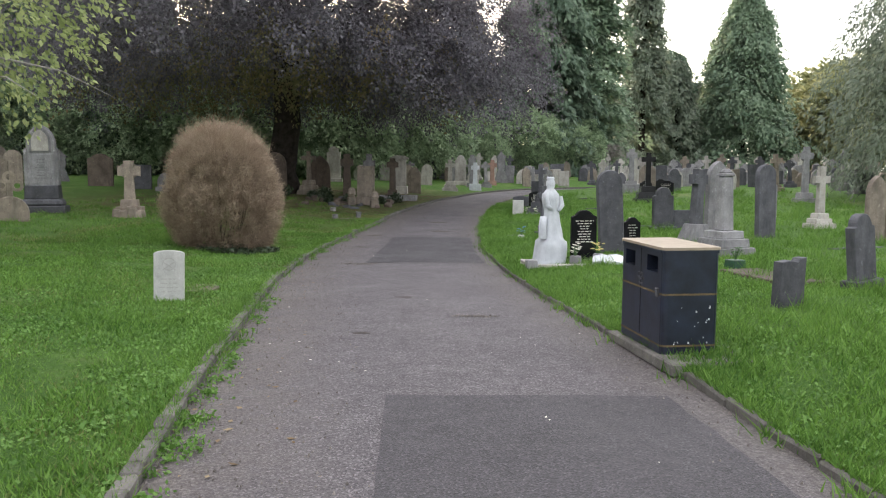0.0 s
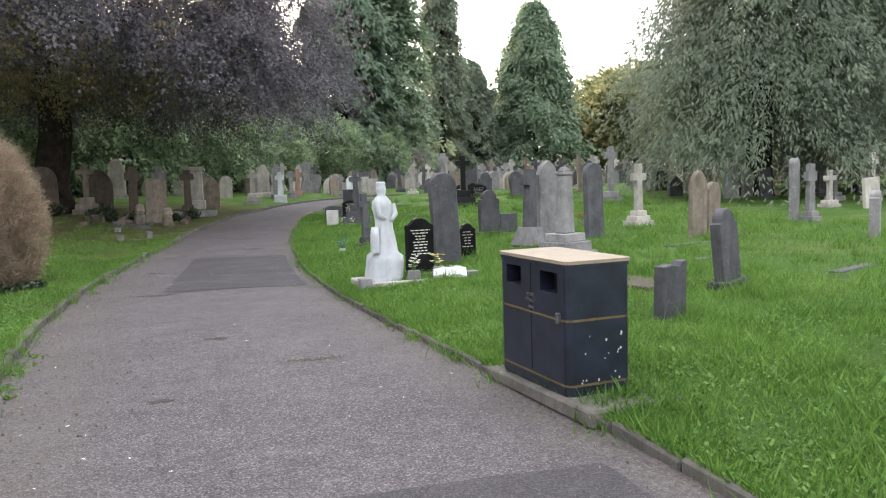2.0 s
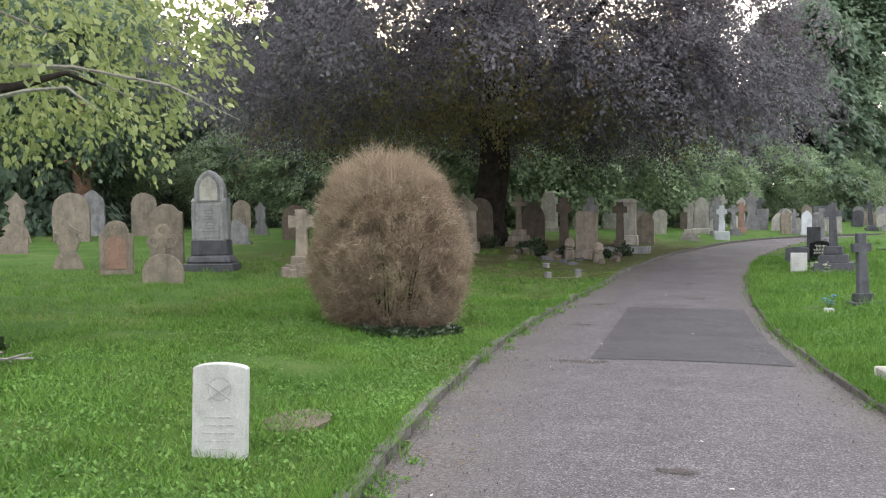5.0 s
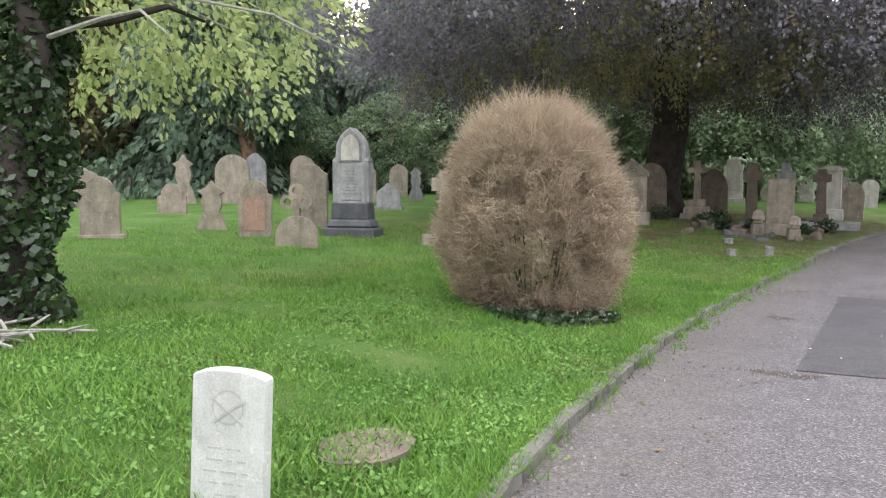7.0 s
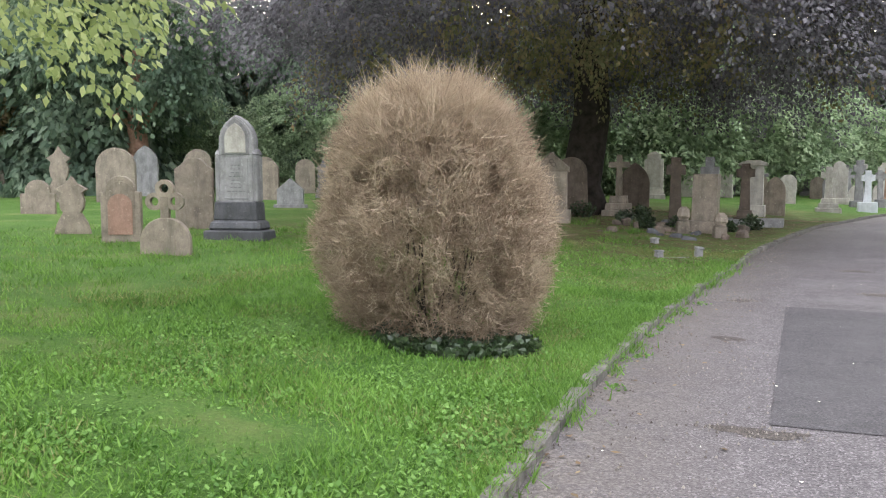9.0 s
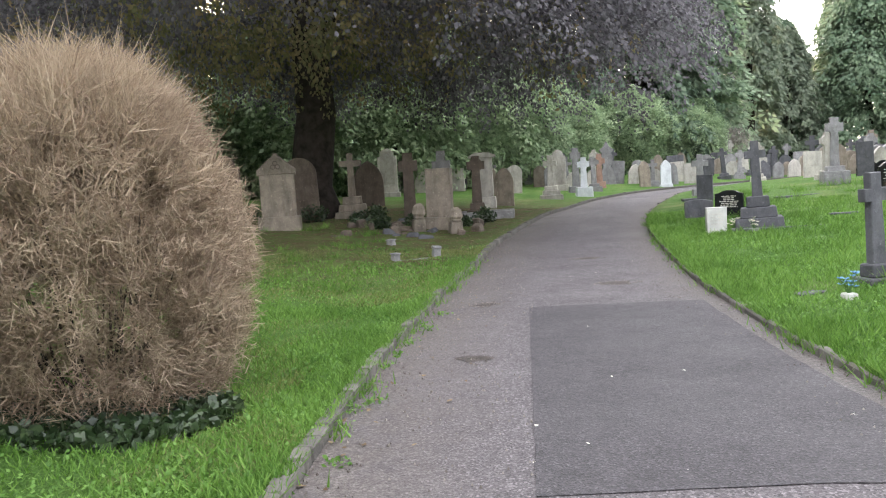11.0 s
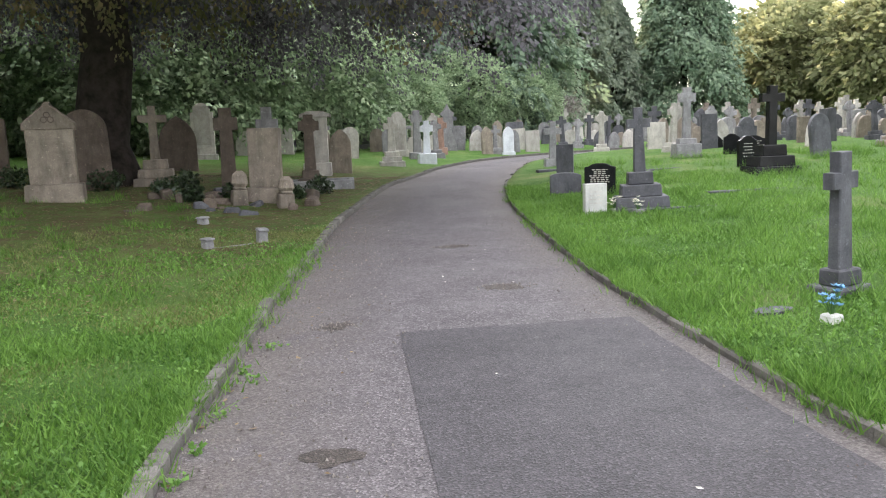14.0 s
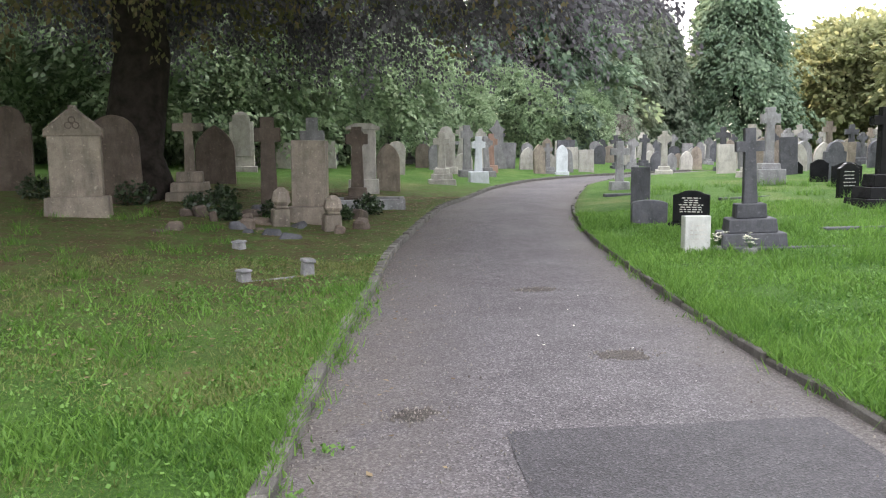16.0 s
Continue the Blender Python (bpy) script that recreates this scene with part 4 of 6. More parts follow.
# ---- memorials by the path, right side ----
def war_grave(x, y, yaw):
    g = grave("war_headstone", x, y, yaw, 1.5, -2, "white stone war grave headstone with carved emblem", "headstone", sink=0.07)
    part("slab", prism([(a, c - 0.15) for a, c in outline("low_arch", 0.385, 0.90)], 0.085, 0.008), M_PORT, g)
    bm = bmesh.new()
    n, zc = 22, 0.57
    for ro, ri, sx in ((0.085, 0.075, 1.0),):
        vs = [[bm.verts.new((r * math.cos(k * math.tau / n) * sx, -0.046, zc + r * math.sin(k * math.tau / n))) for k in range(n)] for r in (ro, ri)]
        for k in range(n):
            bm.faces.new((vs[0][k], vs[0][(k + 1) % n], vs[1][(k + 1) % n], vs[1][k]))
    for a in (35, -35):
        m = Matrix.Translation((0, -0.045, zc - 0.02)) @ Matrix.Rotation(radians(a), 4, "Y") @ Matrix.Diagonal((0.2, 0.006, 0.012, 1))
        bmesh.ops.create_cube(bm, size=1, matrix=m)
    part("emblem", bm, M_CARVE, g, "carved round regimental emblem")
    part("inscription", bars(0.26, 0.12, 0.40, 5, -0.0435, 5, 0.012), M_CARVE, g, "shallow worn lettering")["kind"] = "stuff"


war_grave(-1.81, 9.52, 14)


def mat_patch(name, x, y, rx, ry, material, label, seed):
    n = 24
    ring = [(x + rx * (1 + 0.15 * noise.noise((math.cos(a), math.sin(a), seed))) * math.cos(a), y + ry * (1 + 0.2 * noise.noise((math.cos(a), math.sin(a), seed + 4))) * math.sin(a)) for a in (k * math.tau / n for k in range(n))]
    v = [(x, y, gz(x, y) + 0.035)] + [(a, b, gz(a, b) + 0.03) for a, b in ring] + [(a, b, gz(a, b) - 0.04) for a, b in ring]
    f = [(0, 1 + k, 1 + (k + 1) % n) for k in range(n)] + [(1 + k, 1 + n + k, 1 + n + (k + 1) % n, 1 + (k + 1) % n) for k in range(n)]
    tagged(put(name, mesh_of(name, v, f), material), label, "flat stone")


mat_patch("flat_stone", -1.70, 10.55, 0.27, 0.36, M_BROWN, "flat weathered sandstone slab sunk in grass behind the war grave", 3)


def statue(x, y, yaw):
    """Draped figure on a rocky pedestal, one plain mesh, painted white."""
    bm = bmesh.new()
    rings = [(-0.05, 0.27, 0.25), (0.30, 0.26, 0.24), (0.40, 0.25, 0.23), (0.46, 0.21, 0.19), (0.60, 0.19, 0.17), (0.72, 0.165, 0.14), (0.90, 0.135, 0.12), (1.02, 0.14, 0.12), (1.14, 0.165, 0.13), (1.24, 0.155, 0.12), (1.30, 0.10, 0.09), (1.345, 0.062, 0.062), (1.40, 0.078, 0.08), (1.46, 0.078, 0.078), (1.50, 0.06, 0.06), (1.525, 0.075, 0.07), (1.55, 0.06, 0.055)]
    n = 36
    vs = []
    for z, rx, ry in rings:
        row = []
        for k in range(n):
            a = k * math.tau / n
            sq = 4.0 if z < 0.45 else 2.0
            c, s = math.cos(a), math.sin(a)
            e = (abs(c) ** sq + abs(s) ** sq) ** (-1 / sq)
            fold = 1 + (0.07 * math.sin(a * 9 + z * 5) + 0.05 * math.sin(a * 5 - z * 9)) * (1 if 0.44 < z < 1.28 else 0.25)
            row.append(bm.verts.new((rx * e * c * fold + 0.03 * math.sin(z * 3), ry * e * s * fold, z)))
        vs.append(row)
    for a, b in zip(vs, vs[1:]):
        for k in range(n):
            bm.faces.new((a[k], a[(k + 1) % n], b[(k + 1) % n], b[k]))
    bm.faces.new(vs[-1])
    tube([Vector((-0.11, -0.03, 1.2)), Vector((-0.13, -0.09, 1.03)), Vector((-0.02, -0.12, 0.98))], [0.055, 0.05, 0.035], 8, bm)
    tube([Vector((0.15, -0.02, 1.2)), Vector((0.18, -0.06, 1.04)), Vector((0.08, -0.12, 0.95))], [0.06, 0.055, 0.035], 8, bm)
    tube([Vector((-0.20, -0.1, 0.45)), Vector((-0.21, -0.1, 0.7)), Vector((-0.19, -0.08, 0.84))], [0.075, 0.07, 0.06], 8, bm)
    for f in bm.faces:
        f.smooth = True
    me = bpy.data.meshes.new("statue")
    bm.to_mesh(me)
    bm.free()
    ob = put("statue", me, M_MARBLE)
    ob.matrix_world = pose(x, y, gz(x, y) + 0.03, 0, 1.5, yaw)
    tagged(ob, "white painted statue of a draped figure on a pedestal", "statue")


statue(3.80, 13.10, 20)


def grave_plot(x, y, yaw):
    """Kerbed plot round the statue with corner blocks and pale chippings."""
    g = grave("grave_kerb", x, y, yaw, 0, 0, "low white kerbed grave plot with grey corner blocks", "grave kerb")
    for x0, x1, y0, y1 in ((-0.45, 1.35, -0.42, -0.34), (-0.45, 1.35, 0.34, 0.42), (-0.45, -0.37, -0.34, 0.34), (1.27, 1.35, -0.34, 0.34)):
        part("kerb", block(x0, x1, y0, y1, -0.05, 0.09, 0.01), M_PALE, g)
    for bx, by in ((-0.41, -0.38), (1.31, -0.38), (1.31, 0.38)):
        part("corner_block", block(bx - 0.1, bx + 0.1, by - 0.08, by + 0.08, -0.05, 0.17, 0.01, 0.05), M_GREY, g, "grey stone corner block")
    part("chippings", block(-0.38, 1.28, -0.35, 0.35, -0.05, 0.05, 0.0, 0, 0), M_MARBLE, g, "white stone chippings")


grave_plot(3.80, 13.0, 4)
b = headstone("ogee", 4.50, 13.5, 0.50, 0.95, M_BLACK, "polished black granite headstone with pale lettering", yaw=12, thick=0.08, base=0.08, text=9, ink=M_GILT)


def open_book(x, y, yaw):
    g = grave("stone_book", x, y, yaw, 0, 0, "white marble open book memorial lying on the plot", "memorial", sink=-0.05)
    for s in (-1, 1):
        bm = prism([(0, 0.02), (s * 0.26, 0.02), (s * 0.26, 0.05), (s * 0.13, 0.085), (0.0, 0.06)] if s > 0 else [(0, 0.06), (-0.13, 0.085), (-0.26, 0.05), (-0.26, 0.02), (0, 0.02)], 0.36, 0.006)
        bmesh.ops.rotate(bm, verts=bm.verts, cent=(0, 0, 0), matrix=Matrix.Rotation(radians(14), 3, "X"))
        part("page", bm, M_MARBLE, g)
    return g


open_book(4.78, 12.72, -15)

M_GREENLEAF = plain_mat("flower_stalk_green", (0.05, 0.12, 0.03), 0.6)
M_GREENPOT = plain_mat("dark_green_plastic", (0.02, 0.06, 0.035), 0.45)
M_PETAL = plain_mat("white_petals", (0.75, 0.72, 0.62), 0.6)
M_PETAL_Y = plain_mat("yellow_petals", (0.75, 0.62, 0.22), 0.6)
M_PETAL_R = plain_mat("red_petals", (0.55, 0.03, 0.04), 0.6)


def flower_pot(x, y, lift, petals, label, height=0.16, pot_mat=M_GREY, seed=1, radius=0.085):
    g = grave("flower_vase", x, y, seed * 31, 0, 0, label, "flower vase", "grave flowers", sink=-lift)
    part("pot", block(-radius, radius, -radius, radius, -0.02, height, 0.012, 0.12), pot_mat, g)
    r = random.Random(seed)
    stalk, heads = bmesh.new(), bmesh.new()
    for i in range(13):
        a, d = r.random() * math.tau, r.uniform(0.02, 0.13)
        top = Vector((math.cos(a) * d, math.sin(a) * d, height + r.uniform(0.05, 0.2)))
        tube([Vector((0, 0, height - 0.02)), top * 0.55 + Vector((0, 0, height * 0.45)), top], [0.005, 0.004, 0.003], 4, stalk)
        for k in range(6):
            q = k * math.tau / 6 + r.random()
            p = [heads.verts.new(top + Vector(v)) for v in ((0, 0, 0), (math.cos(q) * 0.03, math.sin(q) * 0.03, 0.012), (math.cos(q + 0.5) * 0.042, math.sin(q + 0.5) * 0.042, 0.022), (math.cos(q + 1) * 0.03, math.sin(q + 1) * 0.03, 0.012))]
            heads.faces.new(p)
    part("stalks", stalk, M_GREENLEAF, g)["kind"] = "stuff"
    part("flowers", heads, petals, g)["kind"] = "stuff"


flower_pot(4.22, 12.78, 0.0, M_PETAL, "grey stone grave vase with white flowers", seed=1, height=0.18)
flower_pot(4.66, 12.95, 0.0, M_PETAL_Y, "grey stone grave vase with cream flowers", seed=2, height=0.18)


def litter_bin(x, y, yaw):
    """A double litter bin with two openings in its long face; its long side runs along local x."""
    g = empty("litter_bin", pose(x, y, gz(x, y), 0, 0, yaw), "black double litter bin with brown top and gold bands", "litter bin")
    L, D, H = 1.05, 0.54, 1.02
    m_body = plain_mat("black_bin_plastic", (0.013, 0.017, 0.032), 0.38, var=0.5, scale=5.0)
    m_top = plain_mat("tan_bin_lid", (0.31, 0.25, 0.185), 0.6, var=0.15, scale=9.0)
    m_gold = plain_mat("faded_gold_band", (0.12, 0.085, 0.04), 0.6)
    m_in = plain_mat("dark_inside", (0.006, 0.006, 0.007), 0.9)
    m_tag = plain_mat("pale_sticker", (0.6, 0.6, 0.62), 0.5)
    r = 0.05
    plan = [(px + r * math.cos(radians(a)), py + r * math.sin(radians(a))) for px, py, a0 in ((L / 2 - r, D / 2 - r, 0), (-L / 2 + r, D / 2 - r, 90), (-L / 2 + r, -D / 2 + r, 180), (L / 2 - r, -D / 2 + r, 270)) for a in (a0, a0 + 30, a0 + 60, a0 + 90)]

    def shell(z0, z1, grow=0.0, cap=True):
        bm = bmesh.new()
        lo = [bm.verts.new((a * (1 + grow), b * (1 + grow * 2), z0)) for a, b in plan]
        hi = [bm.verts.new((a * (1 + grow), b * (1 + grow * 2), z1)) for a, b in plan]
        for i in range(len(plan)):
            j = (i + 1) % len(plan)
            bm.faces.new((lo[i], lo[j], hi[j], hi[i]))
        if cap:
            bm.faces.new(hi)
            bm.faces.new(list(reversed(lo)))
        return bm

    body = shell(0.03, H - 0.05)
    me = bpy.data.meshes.new("body")
    body.to_mesh(me)
    body.free()
    bo = put("body", me, m_body, g)
    cut = bmesh.new()
    for cx in (-0.28, 0.27):
        bmesh.ops.create_cube(cut, size=1, matrix=Matrix.Translation((cx, -D / 2, 0.85)) @ Matrix.Diagonal((0.25, 0.3, 0.15, 1)))
    cm = bpy.data.meshes.new("opening_cut")
    cut.to_mesh(cm)
    cut.free()
    co = bpy.data.objects.new("opening_cut", cm)
    scene.collection.objects.link(co)
    mod = bo.modifiers.new("openings", "BOOLEAN")
    mod.object, mod.operation, mod.solver = co, "DIFFERENCE", "EXACT"
    bo.parent = None
    dg = bpy.context.evaluated_depsgraph_get()
    done = bpy.data.meshes.new_from_object(bo.evaluated_get(dg))
    bo.modifiers.clear()
    bo.data = done
    bo.parent = g
    bpy.data.objects.remove(co)
    part("lid", shell(H - 0.025, H, 0.025), m_top, g, "tan weathered flat top")
    part("lid_rim", shell(H - 0.052, H - 0.022, 0.018), m_body, g)
    part("band", shell(0.58, 0.598, 0.004, False), m_gold, g, "faded gold band")
    part("band", shell(0.105, 0.123, 0.004, False), m_gold, g, "faded gold band")
    part("foot", shell(-0.03, 0.035, -0.03), m_in, g)
    for cx in (-0.28, 0.27):
        part("opening_liner", block(cx - 0.118, cx + 0.118, -D / 2 + 0.12, -D / 2 + 0.14, 0.775, 0.925, 0.0), m_in, g, "dark opening")
        part("faded_print", bars(0.22, 0.66, 0.74, 2, -D / 2 - 0.003, 3, 0.02) if cx < 0 else bars(0.1, 0.60, 0.75, 3, -D / 2 - 0.003, 5, 0.02), M_SLATE, g)
    part("door_seam", block(-0.006, 0.006, -D / 2 - 0.002, -D / 2 + 0.01, 0.14, 0.98, 0.0), m_in, g)
    lock = block(0.40, 0.44, -D / 2 - 0.03, -D / 2 + 0.01, 0.56, 0.64, 0.006)
    part("lock", lock, M_SLATE, g, "worn metal lock")
    part("sticker", block(0.5265, 0.529, -0.05, 0.02, 0.97, 1.0, 0.0), m_tag, g, "small pale sticker")
    rr = random.Random(4)
    specks = bmesh.new()
    for i in range(16):
        a, z, s = rr.uniform(-0.22, 0.22), rr.uniform(0.1, 0.55), rr.uniform(0.005, 0.014)
        bmesh.ops.create_cube(specks, size=1, matrix=Matrix.Translation((0.5265, a, z)) @ Matrix.Diagonal((0.003, s, s * 1.3, 1)))
    part("paint_specks", specks, m_tag, g, "pale chipped specks")["kind"] = "stuff"
    return g


# long face from (3.65, 7.33) to (3.76, 6.33), seen from the path; short side runs back to the lawn
litter_bin(3.97, 6.80, -83.5)
mat_patch("flat_stone", 3.74, 18.95, 0.17, 0.10, M_SLATE, "small flat grey stone half sunk in grass", 8)
g = grave("concrete_pad", 4.06, 6.72, -83.5, 0, 0, "worn concrete slab under the litter bin", "concrete pad")
part("slab", block(-0.78, 0.82, -0.42, 0.46, -0.06, 0.045, 0.015, 0, 0.02, 3), M_CONC, g)


# ---- memorials, right lawn ----
G = "graves on the open lawn"
headstone("round", 5.27, 14.5, 0.50, 1.66, M_SLATE, "tall leaning grey headstone streaked with damp", yaw=8, lean=-5, tip=4, thick=0.14, group=G)
headstone("broken", 5.88, 8.30, 0.40, 0.62, M_SLATE, "short broken dark slate headstone", yaw=22, lean=2, thick=0.13, group=G)
headstone("shoulder", 7.42, 9.42, 0.42, 1.02, M_SLATE, "leaning dark slate headstone on a stepped base", yaw=25, lean=-4, tip=-3, thick=0.14, base=0.14, group=G)
headstone("flat", 6.45, 5.7, 0.42, 0.80, M_BLACK, "polished black granite headstone", yaw=30, thick=0.09, base=0.06, text=6, ink=M_GILT, group=G)
part("ledger", block(-0.35, 0.35, -0.75, 0.75, -0.04, 0.06, 0.012), M_BROWN, grave("grave_ledger", 6.7, 10.6, 12, 0, 0, "low flat weathered grave slab", "grave slab", G))
g = cross(7.42, 15.9, 0.42, 1.62, M_SLATE, "dark slate cross on a sloping grey plinth", yaw=30, lean=2, steps=((0.62, 0.08), (0.34, 0.34)), thick=0.18, arm=0.17, at=0.82, foot=1.35, group=G)
part("sloping_plinth", block(-0.31, 0.31, -0.26, 0.26, 0.06, 0.43, 0.012, 0.36), M_GREY, g, "pale grey sloping plinth")
headstone("gothic", 8.0, 16.4, 0.46, 1.78, M_GREY, "tall pointed grey headstone", yaw=16, lean=2, thick=0.16, base=0.12, group=G)
headstone("round", 9.35, 16.8, 0.48, 1.68, M_SLATE, "tall rounded dark headstone", yaw=18, lean=-2, thick=0.15, group=G)
headstone("shoulder", 10.1, 18.4, 0.45, 1.35, M_GREY, "grey shouldered headstone", yaw=18, thick=0.14, group=G)
headstone("shoulder", 7.75, 19.3, 0.54, 1.12, M_SLATE, "dark rounded headstone with shoulders", yaw=8, lean=-1, thick=0.15, base=0.1, group=G)
headstone("flat", 8.3, 19.5, 0.50, 0.50, M_SLATE, "low square dark headstone", yaw=8, thick=0.16, group=G)


def pillar(x, y, w, h, material, label, yaw=0):
    g = grave("pillar_monument", x, y, yaw, 0, 0, label, "monument", G)
    z = -0.05
    for b, s in ((w, 0.22), (w * 0.8, 0.16), (w * 0.62, 0.14)):
        part("step", block(-b / 2, b / 2, -b / 2, b / 2, z, z + s, 0.012, 0.04), material, g)
        z += s
    part("shaft", block(-w * 0.16, w * 0.16, -w * 0.15, w * 0.15, z, h - 0.14, 0.02, 0.22), material, g)
    part("cap", block(-w * 0.15, w * 0.15, -w * 0.14, w * 0.14, h - 0.14, h - 0.08, 0.012, 0.1), material, g)
    part("finial", block(-w * 0.12, w * 0.12, -w * 0.12, w * 0.12, h - 0.08, h, 0.02, 0.5), material, g)


pillar(7.15, 13.6, 0.84, 1.62, M_GREY, "tall grey stone pillar on stepped base", 20)
headstone("ogee", 10.4, 30.3, 0.5, 0.75, M_BLACK, "black granite headstone with pale lettering", yaw=5, thick=0.1, text=5, ink=M_GILT, group=G)
headstone("gable", 13.2, 37.0, 0.8, 0.6, M_BLACK, "low black granite headstone", yaw=5, thick=0.12, group=G)
cross(11.78, 19.1, 0.46, 1.62, M_PALE, "white stone cross on three steps", yaw=14, steps=((0.66, 0.14), (0.5, 0.13), (0.36, 0.13)), thick=0.13, arm=0.15, at=0.72, group=G)
headstone("gothic", 11.1, 15.5, 0.47, 1.42, M_SAND, "pale pointed sandstone headstone", yaw=18, lean=1, thick=0.13, group=G)
headstone("round", 11.75, 15.9, 0.4, 1.15, M_SAND, "pale rounded sandstone headstone", yaw=18, thick=0.13, group=G)
cross(15.6, 27.7, 0.55, 2.1, M_GREY, "tall grey celtic cross", yaw=10, steps=((0.7, 0.2), (0.5, 0.2)), ring=True, arm=0.13, at=0.8, group=G)
headstone("round", 15.25, 17.5, 0.34, 1.62, M_GREY, "tall narrow grey headstone", yaw=40, lean=-1, thick=0.2, group=G)
cross(15.65, 17.4, 0.42, 1.48, M_GREY, "plain grey stone cross on a base", yaw=20, steps=((0.5, 0.15), (0.36, 0.14)), arm=0.2, group=G)
cross(20.0, 21.5, 0.5, 1.2, M_PALE, "white marble cross on steps", yaw=12, steps=((0.6, 0.12), (0.45, 0.12)), group=G)
headstone("shoulder", 13.35, 13.1, 0.34, 0.92, M_GREY, "grey shouldered headstone", yaw=40, thick=0.18, group=G)
cross(20.8, 34.6, 0.55, 1.9, M_GREY, "grey celtic cross", yaw=5, steps=((0.6, 0.2), (0.45, 0.15)), ring=True, arm=0.14, at=0.8, group=G)
headstone("round", 20.5, 32.2, 0.7, 1.05, M_SLATE, "dark rounded headstone", yaw=10, lean=3, group=G)
headstone("gable", 19.1, 28.8, 0.7, 0.85, M_SLATE, "dark gabled headstone", yaw=10, group=G)
headstone("round", 13.4, 31.7, 0.65, 1.15, M_SLATE, "leaning dark headstone", yaw=10, lean=-9, group=G)
headstone("ogee", 5.85, 15.2, 0.36, 0.66, M_BLACK, "small black granite headstone with pale lettering", yaw=10, thick=0.08, text=6, ink=M_GILT, group=G)
flower_pot(6.62, 11.7, 0.0, M_GREENLEAF, "dark green plastic pot beside a grave slab", 0.14, M_GREENPOT, seed=21, radius=0.13)
flower_pot(11.1, 20.3, 0.0, M_PETAL, "grave flowers in white", 0.12, seed=5)
flower_pot(10.6, 20.0, 0.0, M_PETAL_R, "grave flowers in red", 0.12, seed=6)

# right side further on
cross(4.66, 19.35, 0.31, 1.26, M_SLATE, "dark grey cross on a square base", yaw=14, lean=-2.5, steps=((0.46, 0.07), (0.29, 0.15)), thick=0.12, arm=0.14, at=0.76, group=G)


def dark_stepped(x, y):
    cross(x, y, 0.52, 1.9, M_BLACK, "tall polished black granite cross on three steps", yaw=-6, steps=((1.05, 0.16), (0.82, 0.22), (0.55, 0.24)), thick=0.18, arm=0.14, at=0.80, foot=1.1, group=G)


dark_stepped(10.05, 28.8)
cross(5.47, 25.35, 0.38, 1.68, M_SLATE, "dark grey cross on three broad steps", yaw=-18, lean=-2, steps=((0.88, 0.22), (0.66, 0.20), (0.42, 0.20)), thick=0.15, arm=0.14, at=0.76, foot=1.3, group=G)
headstone("flat", 4.66, 25.35, 0.37, 0.50, M_PORT, "small plain white headstone block", yaw=-4, thick=0.16, text=4, ink=M_PALE, group=G)
headstone("flat", 6.05, 30.9, 0.40, 0.82, M_SLATE, "upright dark slate tablet with slanted top", yaw=-25, thick=0.12, group=G)
headstone("low_arch", 5.1, 28.1, 0.62, 0.44, M_SLATE, "low grey curved headstone", yaw=-12, thick=0.14, group=G)
headstone("ogee", 5.6, 27.5, 0.60, 0.62, M_BLACK, "black granite headstone with pale lettering", yaw=-32, thick=0.12, text=7, ink=M_GILT, base=0.08, group=G)
headstone("ogee", 11.9, 32.5, 0.66, 0.62, M_BLACK, "black granite headstone with lettering", yaw=-25, thick=0.13, text=5, ink=M_GILT, group=G)
headstone("ogee", 12.1, 33.9, 0.44, 0.62, M_BLACK, "small black granite headstone", yaw=-25, thick=0.12, group=G)
cross(10.8, 34.1, 0.5, 2.0, M_GREY, "grey celtic cross on a tapered base", yaw=-10, steps=((0.75, 0.4), (0.5, 0.15)), ring=True, arm=0.14, at=0.8, flare=1.3, group=G)
cross(7.05, 34.9, 0.5, 1.3, M_GREY, "grey stone cross on a base", yaw=-8, steps=((0.5, 0.22),), arm=0.17, at=0.74, group=G)
flower_pot(4.98, 25.25, 0.0, M_PETAL, "faded flowers beside the white block", 0.05, seed=9)
flower_pot(5.2, 24.85, 0.0, M_PETAL, "white flowers by the dark cross", 0.06, seed=10)
flower_pot(11.2, 35.2, 0.0, M_PETAL_R, "red flowers by a grave", 0.12, seed=11)
M_BLUE = plain_mat("blue_flowers", (0.10, 0.25, 0.42), 0.6)
flower_pot(3.95, 18.5, 0.0, M_BLUE, "small pot of blue flowers with a white tray", 0.07, M_PORT, seed=12, radius=0.07)
for i, (x, y, w) in enumerate([(5.9, 24.9, 1.7), (7.9, 26.2, 1.5), (7.6, 20.2, 1.4), (6.9, 33.2, 1.8), (8.5, 31.0, 1.4), (10.0, 14.2, 1.3), (9.8, 9.9, 1.3), (9.2, 12.2, 1.2)]):
    part("kerb_slab", block(-w / 2, w / 2, -0.08, 0.08, -0.05, 0.045, 0.012, 0, 0.01, i), M_SLATE, grave("grave_kerb", x, y, -6 + i * 5, 0, 0, "low grey grave kerb in long grass", "grave kerb", G))

